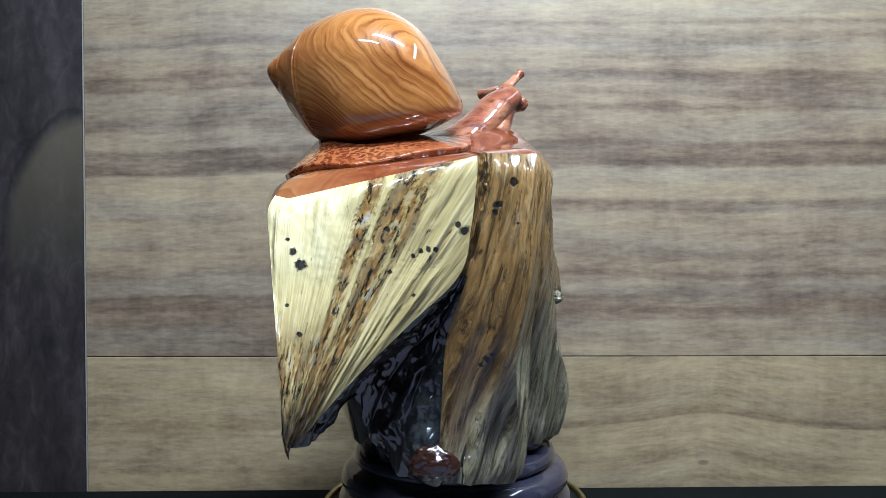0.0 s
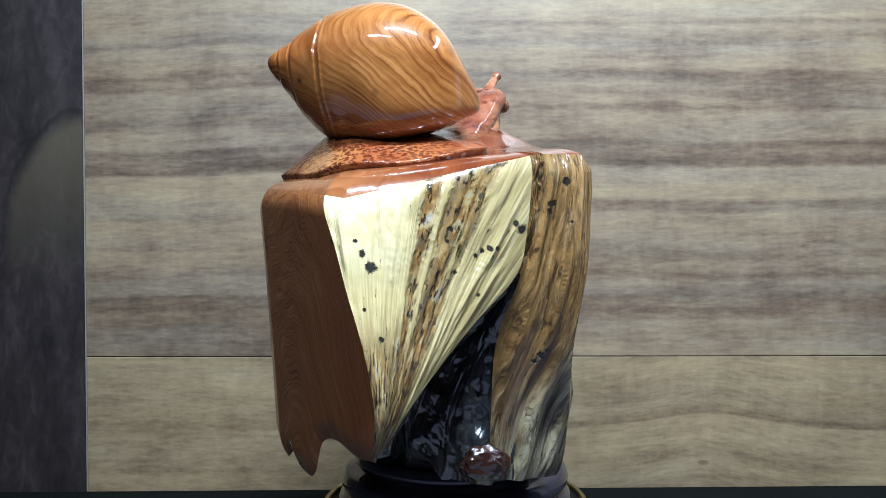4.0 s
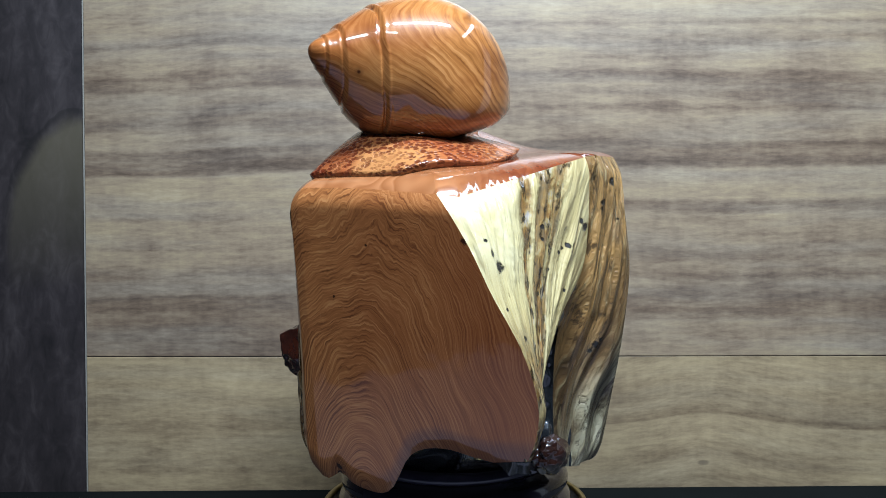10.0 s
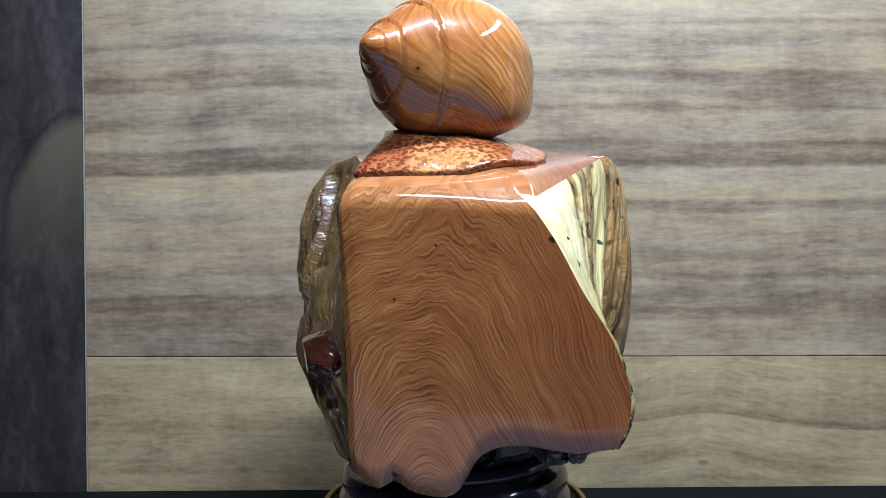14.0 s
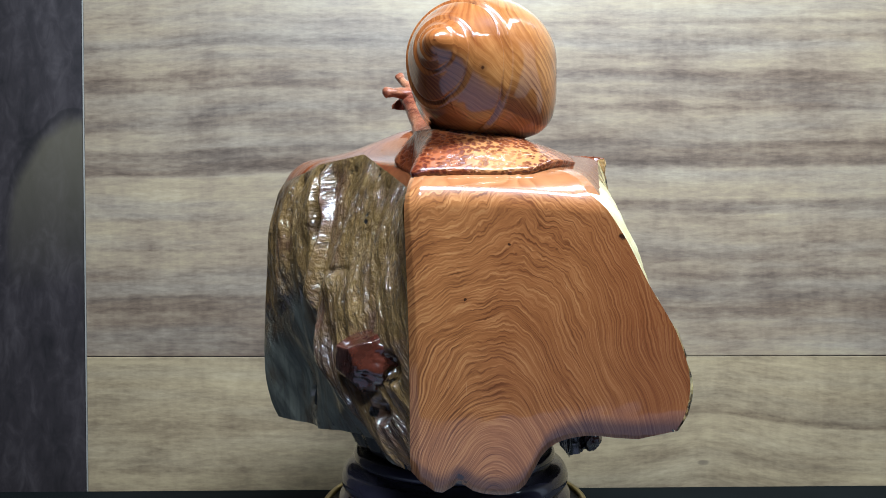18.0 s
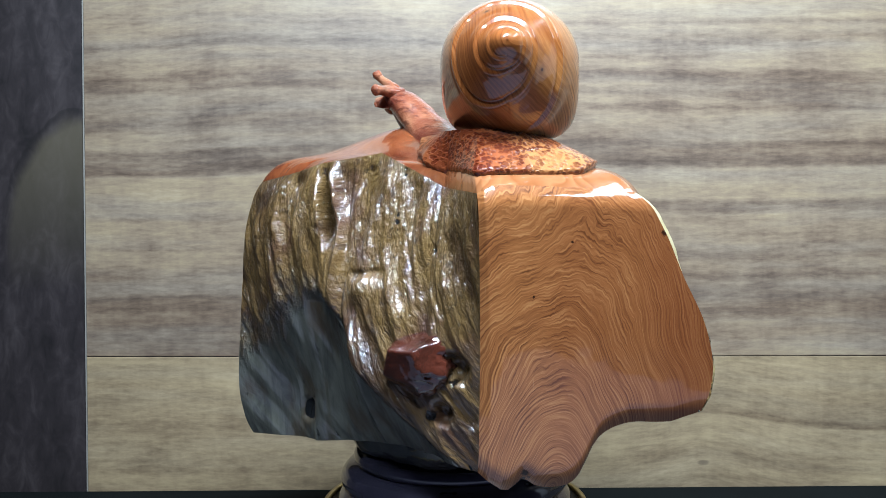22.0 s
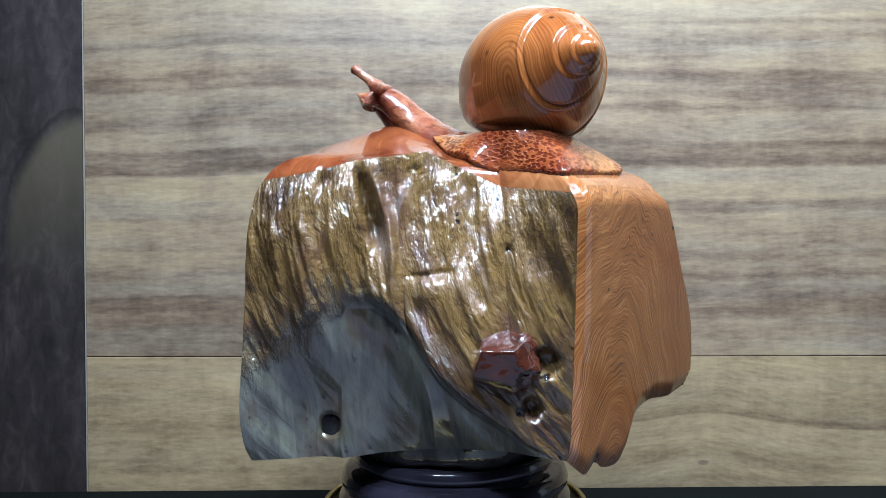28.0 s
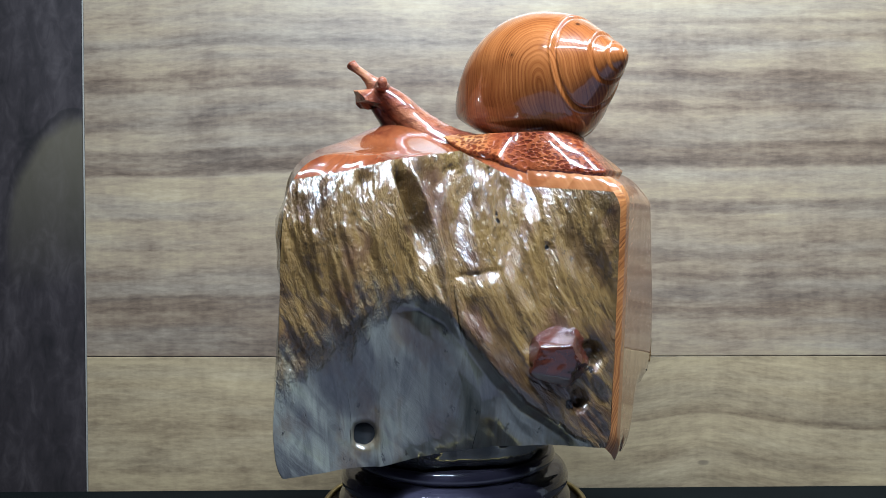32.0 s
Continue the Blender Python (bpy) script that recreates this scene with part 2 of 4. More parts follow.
def mat_sap():
    """Pale sapwood with brown streaks that fan out from the fin's tip, loose fibres and worm holes."""
    M = Mat("sapwood", 0.36, coat=0.5, coat_rough=0.13)
    o = M.coords()
    x, y, z = M.sep(o)
    zz = M.math("DIVIDE", M.math("SUBTRACT", z, EYE), S)
    g = M.math("DIVIDE", M.math("SUBTRACT", M.math("DIVIDE", x, S), FAN[0]), M.math("MAXIMUM", M.math("SUBTRACT", zz, FAN[1]), 0.02))
    out = M.math("SUBTRACT", zz, FAN[1])
    q = M.join(g, 0.0, out)
    g = M.math("ADD", g, M.math("MULTIPLY", M.math("SUBTRACT", M.noise(M.scaled(q, (8, 1, 22)), 1.0, 5, 0.65), 0.5), 0.11))
    band = M.ramp(g, STREAKS)
    # the lower part of the sawn edge is brown too
    low = M.math("MULTIPLY", M.ramp(out, [(0.11, 1.0), (0.165, 0.0)]), M.ramp(g, [(0.42, 0.85), (0.6, 0.0)]))
    band = M.math("MAXIMUM", band, low)
    fib = M.noise(M.scaled(q, (75, 1, 11)), 1.0, 4, 0.65)
    med = M.noise(M.scaled(q, (24, 1, 7), (2, 0, 1)), 1.0, 5, 0.68)
    patch = M.noise(M.scaled(q, (10, 1, 18), (5, 0, 3)), 1.0, 4)
    col = M.ramp(fib, [(0.3, "8E7F56"), (0.5, "AE9D6E"), (0.7, "C2B48A")])
    col = M.mix(M.ramp(med, [(0.48, 0.0), (0.70, 0.6)]), col, "94834F")
    # clean pale wood high by the sawn edge, whitened further by painted-in glare
    clean = M.math("MULTIPLY", M.ramp(g, [(0.16, 1.0), (0.30, 0.0)]), M.ramp(out, [(0.17, 0.0), (0.21, 1.0)]))
    col = M.mix(M.math("MULTIPLY", clean, 0.8), col, M.ramp(M.noise(o, 55, 3, 0.5, 1.5), [(0.35, "BCAD80"), (0.6, "CEC29A")]))
    blot = M.noise(M.scaled(q, (16, 1, 40), (8, 0, 2)), 1.0, 5, 0.65)
    brown = M.ramp(blot, [(0.34, "857E7C"), (0.42, "8E7A50"), (0.48, "7A5426"), (0.55, "5A3E24"), (0.64, "4A3A30"), (0.72, "2A211B")])
    amt = M.math("MULTIPLY", band, M.ramp(patch, [(0.34, 0.35), (0.48, 1.0)]))
    col = M.mix(amt, col, brown)
    crumb = M.math("MULTIPLY", M.ramp(band, [(0.4, 0.0), (0.8, 1.0)]), M.ramp(M.noise(M.scaled(q, (38, 1, 60)), 1.0, 5, 0.75), [(0.54, 0.0), (0.60, 1.0)]))
    stray = M.ramp(M.noise(M.scaled(q, (30, 1, 34), (4, 0, 9)), 1.0, 5, 0.75), [(0.63, 0.0), (0.67, 0.9)])
    crumb = M.math("MAXIMUM", crumb, M.math("MULTIPLY", stray, M.math("SUBTRACT", 1.0, clean)))
    col = M.mix(crumb, col, "231D17")
    # glints on the brown streaks, painted as pale flecks of colour
    glint = M.ramp(M.noise(M.scaled(q, (60, 1, 26), (1, 0, 6)), 1.0, 5, 0.7), [(0.6, 0.0), (0.7, 0.5)])
    col = M.mix(M.math("MULTIPLY", glint, amt), col, "B9AC84")
    pit = holes(M, o, [(-0.138, -0.197, -0.066, 0.0085), (-0.145, -0.192, -0.054, 0.006), (-0.015, -0.174, -0.053, 0.0042), (-0.022, -0.174, -0.053, 0.0045),
                       (-0.029, -0.174, -0.055, 0.0045), (-0.036, -0.176, -0.059, 0.0035), (0.011, -0.166, -0.036, 0.0085), (0.006, -0.166, -0.031, 0.005), (-0.036, -0.173, -0.095, 0.0035), (-0.058, -0.182, -0.073, 0.0042), (-0.136, -0.211, -0.125, 0.004), (-0.148, -0.21, -0.10, 0.003), (-0.150, 0, -0.042, 0.004), (-0.060, 0, -0.034, 0.0045), (-0.064, 0, -0.045, 0.0035)], front=True)
    col = M.mix(pit, col, "2A2723")
    h = M.math("ADD", M.math("MULTIPLY", fib, 0.35), M.math("MULTIPLY", med, -0.7))
    h = M.math("SUBTRACT", h, M.math("ADD", M.math("MULTIPLY", pit, 1.5), M.math("MULTIPLY", crumb, 1.0)))
    h = M.math("SUBTRACT", h, M.math("MULTIPLY", amt, 0.6))
    M.color(col).bump(h, 1.0, 0.0022)
    return M.m


def mat_column():
    """Weathered ridge: golden brown above, grey towards its foot and its free edge, with long cracks."""
    M = Mat("grey_brown_wood", 0.32, coat=0.6, coat_rough=0.10)
    o = M.coords()
    x, y, z = M.sep(o)
    zz = M.math("SUBTRACT", z, EYE)
    lean = M.math("MULTIPLY", zz, 0.24)
    g = M.math("ADD", M.math("SUBTRACT", x, lean), M.math("MULTIPLY", y, 0.5))
    q = M.join(g, 0.0, z)
    g = M.math("ADD", g, M.math("MULTIPLY", M.math("SUBTRACT", M.noise(M.scaled(q, (40, 1, 18)), 1.0, 3), 0.5), 0.006))
    q = M.join(g, 0.0, z)
    st = M.noise(M.scaled(q, (150, 1, 16)), 1.0, 6, 0.72, 0.5)
    fib = M.noise(M.scaled(q, (480, 1, 34), (1, 0, 4)), 1.0, 5, 0.7)
    big = M.noise(M.scaled(q, (50, 1, 12), (3, 1, 2)), 1.0, 4, 0.6, 0.4)
    crumb = M.noise(M.scaled(q, (260, 1, 40), (6, 0, 2)), 1.0, 5, 0.75)
    grey = M.math("ADD", M.math("MULTIPLY", M.math("SUBTRACT", x, 0.02), 12.0), M.math("MULTIPLY", M.math("ADD", zz, 0.085), -9.0))
    grey = M.ramp(M.math("ADD", grey, M.math("MULTIPLY", M.math("SUBTRACT", big, 0.5), 2.4)), [(0.0, 0.0), (0.7, 0.9)])
    col = M.ramp(big, [(0.3, "5E472E"), (0.43, "80603A"), (0.54, "9A7546"), (0.68, "846442")])
    col = M.mix(grey, col, M.ramp(st, [(0.35, "A49E86"), (0.5, "8C876F"), (0.62, "666050")]))
    col = M.mix(M.ramp(st, [(0.48, 0.0), (0.62, 0.75)]), col, "3A2C1C")
    col = M.mix(M.ramp(crumb, [(0.54, 0.0), (0.60, 0.8)]), col, "2A2018")
    col = M.mix(M.ramp(fib, [(0.53, 0.0), (0.70, 0.55)]), col, "B2A27A")
    pit = holes(M, o, [(0.057, -0.170, 0.008, 0.007), (0.0434, -0.169, -0.013, 0.008), (0.040, -0.169, -0.02, 0.005), (0.06, -0.18, -0.03, 0.003), (0.031, -0.190, -0.157, 0.006), (0.036, -0.190, -0.152, 0.004), (0.026, -0.190, -0.163, 0.004)], front=True)
    col = M.mix(pit, col, "26221D")
    h = M.math("SUBTRACT", M.math("ADD", M.math("MULTIPLY", st, 1.2), M.math("SUBTRACT", M.math("MULTIPLY", fib, 0.6), M.math("MULTIPLY", crumb, 0.9))), pit)
    M.color(col).bump(h, 1.0, 0.0034)
    return M.m


def mat_hollow():
    """Near-black, glossy and lumpy, with brown patches."""
    M = Mat("near_black_hollow", 0.25, coat=1.0, coat_rough=0.06, gloss=1.75)
    o = M.coords()
    n = M.noise(M.scaled(o, (1, 1, 0.45)), 48, 6, 0.62, 0.6)
    m = M.noise(M.scaled(o, (1, 1, 0.3), (4, 2, 1)), 20, 3)
    col = M.ramp(n, [(0.35, "1B1E20"), (0.52, "292C2E"), (0.64, "383734"), (0.78, "4A382C")])
    col = M.mix(M.ramp(m, [(0.5, 0.0), (0.68, 0.6)]), col, "33221A")
    M.color(col).bump(n, 1.0, 0.004)
    return M.m


# Upper edge of the slate-grey hollow on the bark side: across, height.
SLATE = [(-0.20, -0.150), (-0.176, -0.160), (-0.137, -0.142), (-0.103, -0.112), (-0.076, -0.097), (-0.050, -0.097), (-0.028, -0.110), (-0.006, -0.139), (0.020, -0.1715), (0.046, -0.1986), (0.078, -0.222), (0.111, -0.247), (0.150, -0.275)]


def mat_bark():
    """Varnished bark whose fibres sweep sideways on the way down, over a smooth dark hollow, its grey partly a painted
    reflection.
    """
    M = Mat("varnished_bark", 0.34, coat=1.0, coat_rough=0.04, gloss=1.8)
    o = M.coords()
    x, y, z = M.sep(o)
    zz = M.math("SUBTRACT", z, EYE)
    tau = M.math("ADD", M.math("MULTIPLY", x, -0.78), M.math("MULTIPLY", y, -0.62))
    bend = M.math("SUBTRACT", M.math("MULTIPLY", zz, 0.06), M.math("MULTIPLY", M.math("MULTIPLY", zz, zz), 1.6 / S))
    g = M.math("ADD", tau, bend)
    g = M.math("ADD", g, M.math("MULTIPLY", M.math("SUBTRACT", M.noise(M.scaled(o, (34, 34, 26)), 1.0, 4), 0.5), 0.016))
    q = M.join(g, M.math("MULTIPLY", y, 0.2), z)
    st = M.noise(M.scaled(q, (105, 30, 15)), 1.0, 6, 0.74, 0.7)
    fib = M.noise(M.scaled(q, (330, 30, 26)), 1.0, 5, 0.68)
    big = M.noise(M.scaled(q, (24, 8, 13), (3, 1, 2)), 1.0, 4, 0.6)
    col = M.ramp(big, [(0.32, "3E2C1C"), (0.43, "594226"), (0.52, "725833"), (0.60, "60482A"), (0.70, "3E2B1E")])
    col = M.mix(M.ramp(st, [(0.50, 0.0), (0.68, 0.45)]), col, "3E2D1C")
    crumb = M.noise(M.scaled(q, (200, 60, 150), (9, 2, 4)), 1.0, 5, 0.76)
    col = M.mix(M.ramp(crumb, [(0.56, 0.0), (0.63, 0.6)]), col, "251B12")
    col = M.mix(M.ramp(fib, [(0.58, 0.0), (0.76, 0.4)]), col, "8E7642")
    # dark old bark beside the sawn face
    old = M.math("ADD", M.math("MULTIPLY", M.math("SUBTRACT", tau, 0.055), 18.0), M.math("MULTIPLY", zz, 5.0))
    old = M.ramp(M.math("ADD", old, M.math("MULTIPLY", M.math("SUBTRACT", M.noise(M.scaled(q, (40, 10, 16), (1, 5, 2)), 1.0, 4), 0.5), 3.2)), [(0.1, 0.0), (0.9, 0.75)])
    col = M.mix(old, col, M.ramp(st, [(0.35, "584428"), (0.55, "2A2017")]))
    wine = M.ramp(M.noise(M.scaled(q, (34, 12, 20), (8, 3, 1)), 1.0, 4), [(0.55, 0.0), (0.66, 0.6)])
    col = M.mix(wine, col, "4E322A")
    # brown fades into grey towards the far corner, breaks off sharply beside the knot
    edge = M.ramp(M.math("ADD", M.math("DIVIDE", tau, 0.35 * S), 0.2 / 0.35), [((p + 0.2) / 0.35, -v) for p, v in SLATE])
    gap = M.math("SUBTRACT", M.math("MULTIPLY", edge, -S), zz)
    soft = M.ramp(M.math("DIVIDE", M.math("ADD", tau, 0.14), 0.14), [(0.0, 0.06), (0.60, 0.045), (0.74, 0.010), (1.0, 0.004)])
    wob = M.math("MULTIPLY", M.math("SUBTRACT", M.noise(M.scaled(o, (1, 1, 0.5)), 55, 5, 0.65), 0.5), M.math("ADD", M.math("MULTIPLY", soft, 2.2), 0.006))
    zone = M.ramp(M.math("ADD", M.math("DIVIDE", M.math("ADD", gap, wob), soft), 0.5), [(0.0, 0.0), (1.0, 1.0)], "EASE")
    sq = M.join(M.math("ADD", tau, M.math("MULTIPLY", zz, 0.05)), 0.0, z)
    # dark smooth wood, greyed further by the table's reflection put into the colour
    slate = M.ramp(M.noise(M.scaled(sq, (75, 20, 14), (6, 6, 6)), 1.0, 6, 0.66, 0.8), [(0.3, "3E403B"), (0.44, "5A5C54"), (0.55, "6C6E63"), (0.66, "58574B"), (0.8, "42403A")])
    rust = M.ramp(M.noise(M.scaled(sq, (32, 20, 17), (2, 6, 3)), 1.0, 4, 0.6), [(0.50, 0.0), (0.62, 0.7)])
    slate = M.mix(rust, slate, "4E3C28")
    nick = M.ramp(M.noise(M.scaled(sq, (110, 20, 60), (7, 2, 3)), 1.0, 4, 0.7), [(0.62, 0.0), (0.68, 0.8)])
    slate = M.mix(nick, slate, "232523")
    col = M.mix(M.math("MULTIPLY", zone, 0.95), col, slate)
    pit = holes(M, o, [(-0.0603, 0.0956, 0.023, 0.0038), (-0.0835, 0.065, 0.0235, 0.0036), (-0.0838, 0.065, 0.0165, 0.0036), (-0.0985, 0.0765, -0.022, 0.0042), (-0.0988, 0.0759, -0.030, 0.0046), (-0.0992, 0.0759, -0.038, 0.0042), (-0.1372, 0.0467, -0.0563, 0.0042),
                       (-0.1172, 0.0405, -0.0096, 0.004), (0.0046, 0.1638, -0.2373, 0.012), (0.008, 0.1640, -0.2300, 0.009), (-0.1818, 0.0406, -0.155, 0.012), (-0.1818, 0.0406, -0.170, 0.012), (-0.1738, 0.053, -0.206, 0.011), (-0.165, 0.058, -0.208, 0.009)])
    col = M.mix(pit, col, "0E0D0D")
    h = M.math("ADD", M.math("MULTIPLY", st, 1.2), M.math("MULTIPLY", fib, 0.5))
    h = M.math("ADD", h, M.math("MULTIPLY", M.noise(M.scaled(q, (170, 60, 70)), 1.0, 4, 0.65), 0.9))
    h = M.math("ADD", h, M.math("MULTIPLY", M.noise(M.scaled(q, (520, 200, 330), (3, 3, 3)), 1.0, 3, 0.6), 0.45))
    keep = M.math("SUBTRACT", 1.0, M.math("MULTIPLY", zone, 0.9))
    h = M.math("SUBTRACT", M.math("MULTIPLY", h, keep), M.math("MULTIPLY", nick, M.math("MULTIPLY", zone, 0.3)))
    h = M.math("SUBTRACT", h, M.math("MULTIPLY", pit, 2.0))
    M.color(col).bump(h, 1.0, 0.0030)
    # the varnish lies thicker than the fibres, so its gloss follows the broader relief
    wet = M.math("MULTIPLY", M.noise(M.scaled(q, (85, 30, 34), (2, 2, 2)), 1.0, 4, 0.6, 0.5), M.math("SUBTRACT", 1.0, M.math("MULTIPLY", zone, 0.85)))
    wet = M.math("ADD", wet, M.math("MULTIPLY", h, 0.2))
    M.put(M.b.inputs["Coat Normal"], M.node("Bump", Strength=0.7, Distance=0.006, Height=wet).outputs[0])
    return M.m


def mat_plain(name, c1, c2, scale, rough, coat=0.0, metal=0.0, strength=0.1, dist=0.0005):
    M = Mat(name, rough, metal, coat)
    n = M.noise(M.coords(), scale, 5, 0.6)
    M.color(M.ramp(n, [(0.3, c1), (0.7, c2)])).bump(n, strength, dist)
    return M.m


# Streaks of the planks from their foot to their top, near one end and at the other.
# The pale stops at the very top carry the lamp's glare as colour.
UP_L = [(0.0148, 0.34), (0.1505, 0.36), (0.1718, 0.22), (0.181, 0.6), (0.2359, 0.5), (0.2938, 0.66), (0.303, 0.46), (0.3182, 0.64), (0.3701, 0.72), (0.3853, 0.6), (0.4554, 0.8), (0.5073, 0.72), (0.5195, 0.22), (0.5408, 0.26), (0.5591, 0.34), (0.5804, 0.22), (0.5926, 0.56), (0.6292, 0.62), (0.646, 0.4), (0.6719, 0.34), (0.6872, 0.52), (0.7298, 0.6), (0.742, 0.26), (0.7603, 0.44), (0.7725, 0.34), (0.7938, 0.56), (0.8457, 0.62), (0.864, 0.36), (0.8761, 0.58), (0.928, 0.6), (0.9523, 0.66), (0.9737, 0.78)]
UP_R = [(0.181, 0.34), (0.2145, 0.56), (0.2298, 0.32), (0.2572, 0.6), (0.2786, 0.42), (0.3182, 0.52), (0.3609, 0.66), (0.3945, 0.7), (0.4067, 0.36), (0.428, 0.34), (0.4402, 0.72), (0.5195, 0.7), (0.5317, 0.24), (0.5408, 0.2), (0.5622, 0.36), (0.5896, 0.26), (0.5987, 0.46), (0.6262, 0.58), (0.6689, 0.56), (0.6872, 0.32), (0.7054, 0.62), (0.7237, 0.38), (0.7451, 0.44), (0.7756, 0.28), (0.7908, 0.6), (0.8396, 0.62), (0.8701, 0.5), (0.8975, 0.74), (0.9097, 0.42), (0.9219, 0.74), (0.9737, 0.86)]
FOOT_R = [(-0.0142, 0.3), (0.0285, 0.26), (0.0651, 0.66), (0.1627, 0.72), (0.2359, 0.58), (0.4494, 0.52), (0.5714, 0.3)]
LOW_L = [(0.0571, 0.5), (0.1971, 0.58), (0.2258, 0.4), (0.2545, 0.56), (0.3801, 0.66), (0.4519, 0.5), (0.5057, 0.44), (0.5955, 0.66), (0.6852, 0.56), (0.757, 0.74), (0.8646, 0.66), (0.9579, 0.6)]
LOW_R = [(0.0571, 0.5), (0.1827, 0.62), (0.233, 0.5), (0.2904, 0.6), (0.3981, 0.66), (0.477, 0.66), (0.4914, 0.36), (0.5775, 0.52), (0.6421, 0.46), (0.7211, 0.56), (0.8467, 0.66), (0.9364, 0.56)]
PLANK_LEAN = 0.0078


def mat_plank():
    """Grey-brown laminate, streaked along the board."""
    M = Mat("plank_wood", 0.36)
    x, y, z = M.sep(M.coords())
    z = M.math("ADD", z, M.math("MULTIPLY", x, PLANK_LEAN))
    big = M.noise(M.join(M.math("MULTIPLY", x, 2.2), 0.0, M.math("MULTIPLY", z, 6.0)), 1.0, 2)
    zz = M.math("ADD", z, M.math("MULTIPLY", M.math("SUBTRACT", big, 0.5), 0.022))
    # towards the dark board the upper streaks run downhill
    dip = M.math("MULTIPLY", M.ramp(M.math("DIVIDE", M.math("ADD", x, 0.40), 0.22), [(0.0, 1.0), (1.0, 0.0)], "EASE"), M.ramp(M.math("DIVIDE", z, 0.5), [(0.62, 0.0), (0.75, 1.0)]))
    zz = M.math("ADD", zz, M.math("MULTIPLY", dip, 0.009))
    zz = M.math("ADD", zz, M.math("MULTIPLY", M.math("SUBTRACT", M.noise(M.join(M.math("MULTIPLY", x, 9.0), 4.0, M.math("MULTIPLY", z, 40.0)), 1.0, 3), 0.5), 0.006))
    # a flat-sawn arch in the grain of the lower plank
    arch = M.math("DIVIDE", M.math("SUBTRACT", x, 0.27), 0.08)
    arch = M.math("MULTIPLY", M.math("DIVIDE", 0.020, M.math("ADD", 1.0, M.math("MULTIPLY", arch, arch))), M.math("LESS_THAN", z, 0.1445))
    zz = M.math("SUBTRACT", zz, arch)
    across = M.ramp(M.math("ADD", M.math("DIVIDE", M.math("ADD", x, 0.25), 0.5), M.math("SUBTRACT", M.noise(M.join(M.math("MULTIPLY", x, 2.0), 1.0, M.math("MULTIPLY", z, 30.0)), 1.0, 2), 0.5)), [(0.1, 0.0), (0.9, 1.0)])
    u = M.math("DIVIDE", M.math("SUBTRACT", zz, 0.14), 0.4)
    right = M.mix(M.math("GREATER_THAN", zz, 0.2), M.ramp(M.math("DIVIDE", M.math("SUBTRACT", zz, 0.14), 0.1), FOOT_R), M.ramp(u, UP_R))
    upper = M.mix(across, M.ramp(u, UP_L), right)
    v = M.math("DIVIDE", M.math("ADD", zz, 0.02), 0.17)
    lower = M.mix(across, M.ramp(v, LOW_L), M.ramp(v, LOW_R))
    band = M.mix(M.math("GREATER_THAN", z, 0.1445), lower, upper)
    a = M.noise(M.join(M.math("MULTIPLY", x, 7.0), 0.0, M.math("MULTIPLY", zz, 70.0)), 1.0, 5, 0.62)
    f = M.noise(M.join(M.math("MULTIPLY", x, 60.0), 0.0, M.math("MULTIPLY", zz, 260.0)), 1.0, 4, 0.65)
    mott = M.noise(M.join(M.math("MULTIPLY", x, 14.0), 3.0, M.math("MULTIPLY", z, 22.0)), 1.0, 4)
    tick = M.noise(M.join(M.math("MULTIPLY", x, 130.0), 2.0, M.math("MULTIPLY", z, 30.0)), 1.0, 2)
    t = M.math("ADD", M.math("ADD", M.math("MULTIPLY", band, 0.46), 0.115), M.math("MULTIPLY", M.math("SUBTRACT", a, 0.5), 0.42))
    for n, w in ((f, 0.44), (mott, 0.42), (tick, 0.12)):
        t = M.math("ADD", t, M.math("MULTIPLY", M.math("SUBTRACT", n, 0.5), w))
    col = M.ramp(t, [(0.1, "4E3F33"), (0.26, "6E5C4B"), (0.4, "87755F"), (0.52, "968468"), (0.7, "A9987A")])
    hue = M.noise(M.join(M.math("MULTIPLY", x, 2.6), 8.0, M.math("MULTIPLY", zz, 34.0)), 1.0, 3)
    grey = M.ramp(t, [(0.1, "4A423C"), (0.3, "6C645A"), (0.45, "847B70"), (0.7, "A49C8E")])
    col = M.mix(M.ramp(hue, [(0.44, 0.0), (0.66, 0.4)]), col, grey)
    # the lower plank is warmer
    col = M.mix(M.math("MULTIPLY", M.math("LESS_THAN", z, 0.1445), 0.4), col, M.ramp(t, [(0.1, "5E4C36"), (0.4, "9A865F"), (0.7, "BEA77E")]))
    # one small dark knot low on the lower plank
    kx, kz = M.math("DIVIDE", M.math("SUBTRACT", x, 0.268), 0.0075), M.math("DIVIDE", M.math("SUBTRACT", z, 0.030), 0.0034)
    kd = M.math("SQRT", M.math("ADD", M.math("MULTIPLY", kx, kx), M.math("MULTIPLY", kz, kz)))
    col = M.mix(M.ramp(kd, [(0.0, 0.6), (0.6, 0.5), (1.0, 0.0)]), col, "4A3E36")
    M.color(col).bump(f, 0.05, 0.0004)
    return M.m


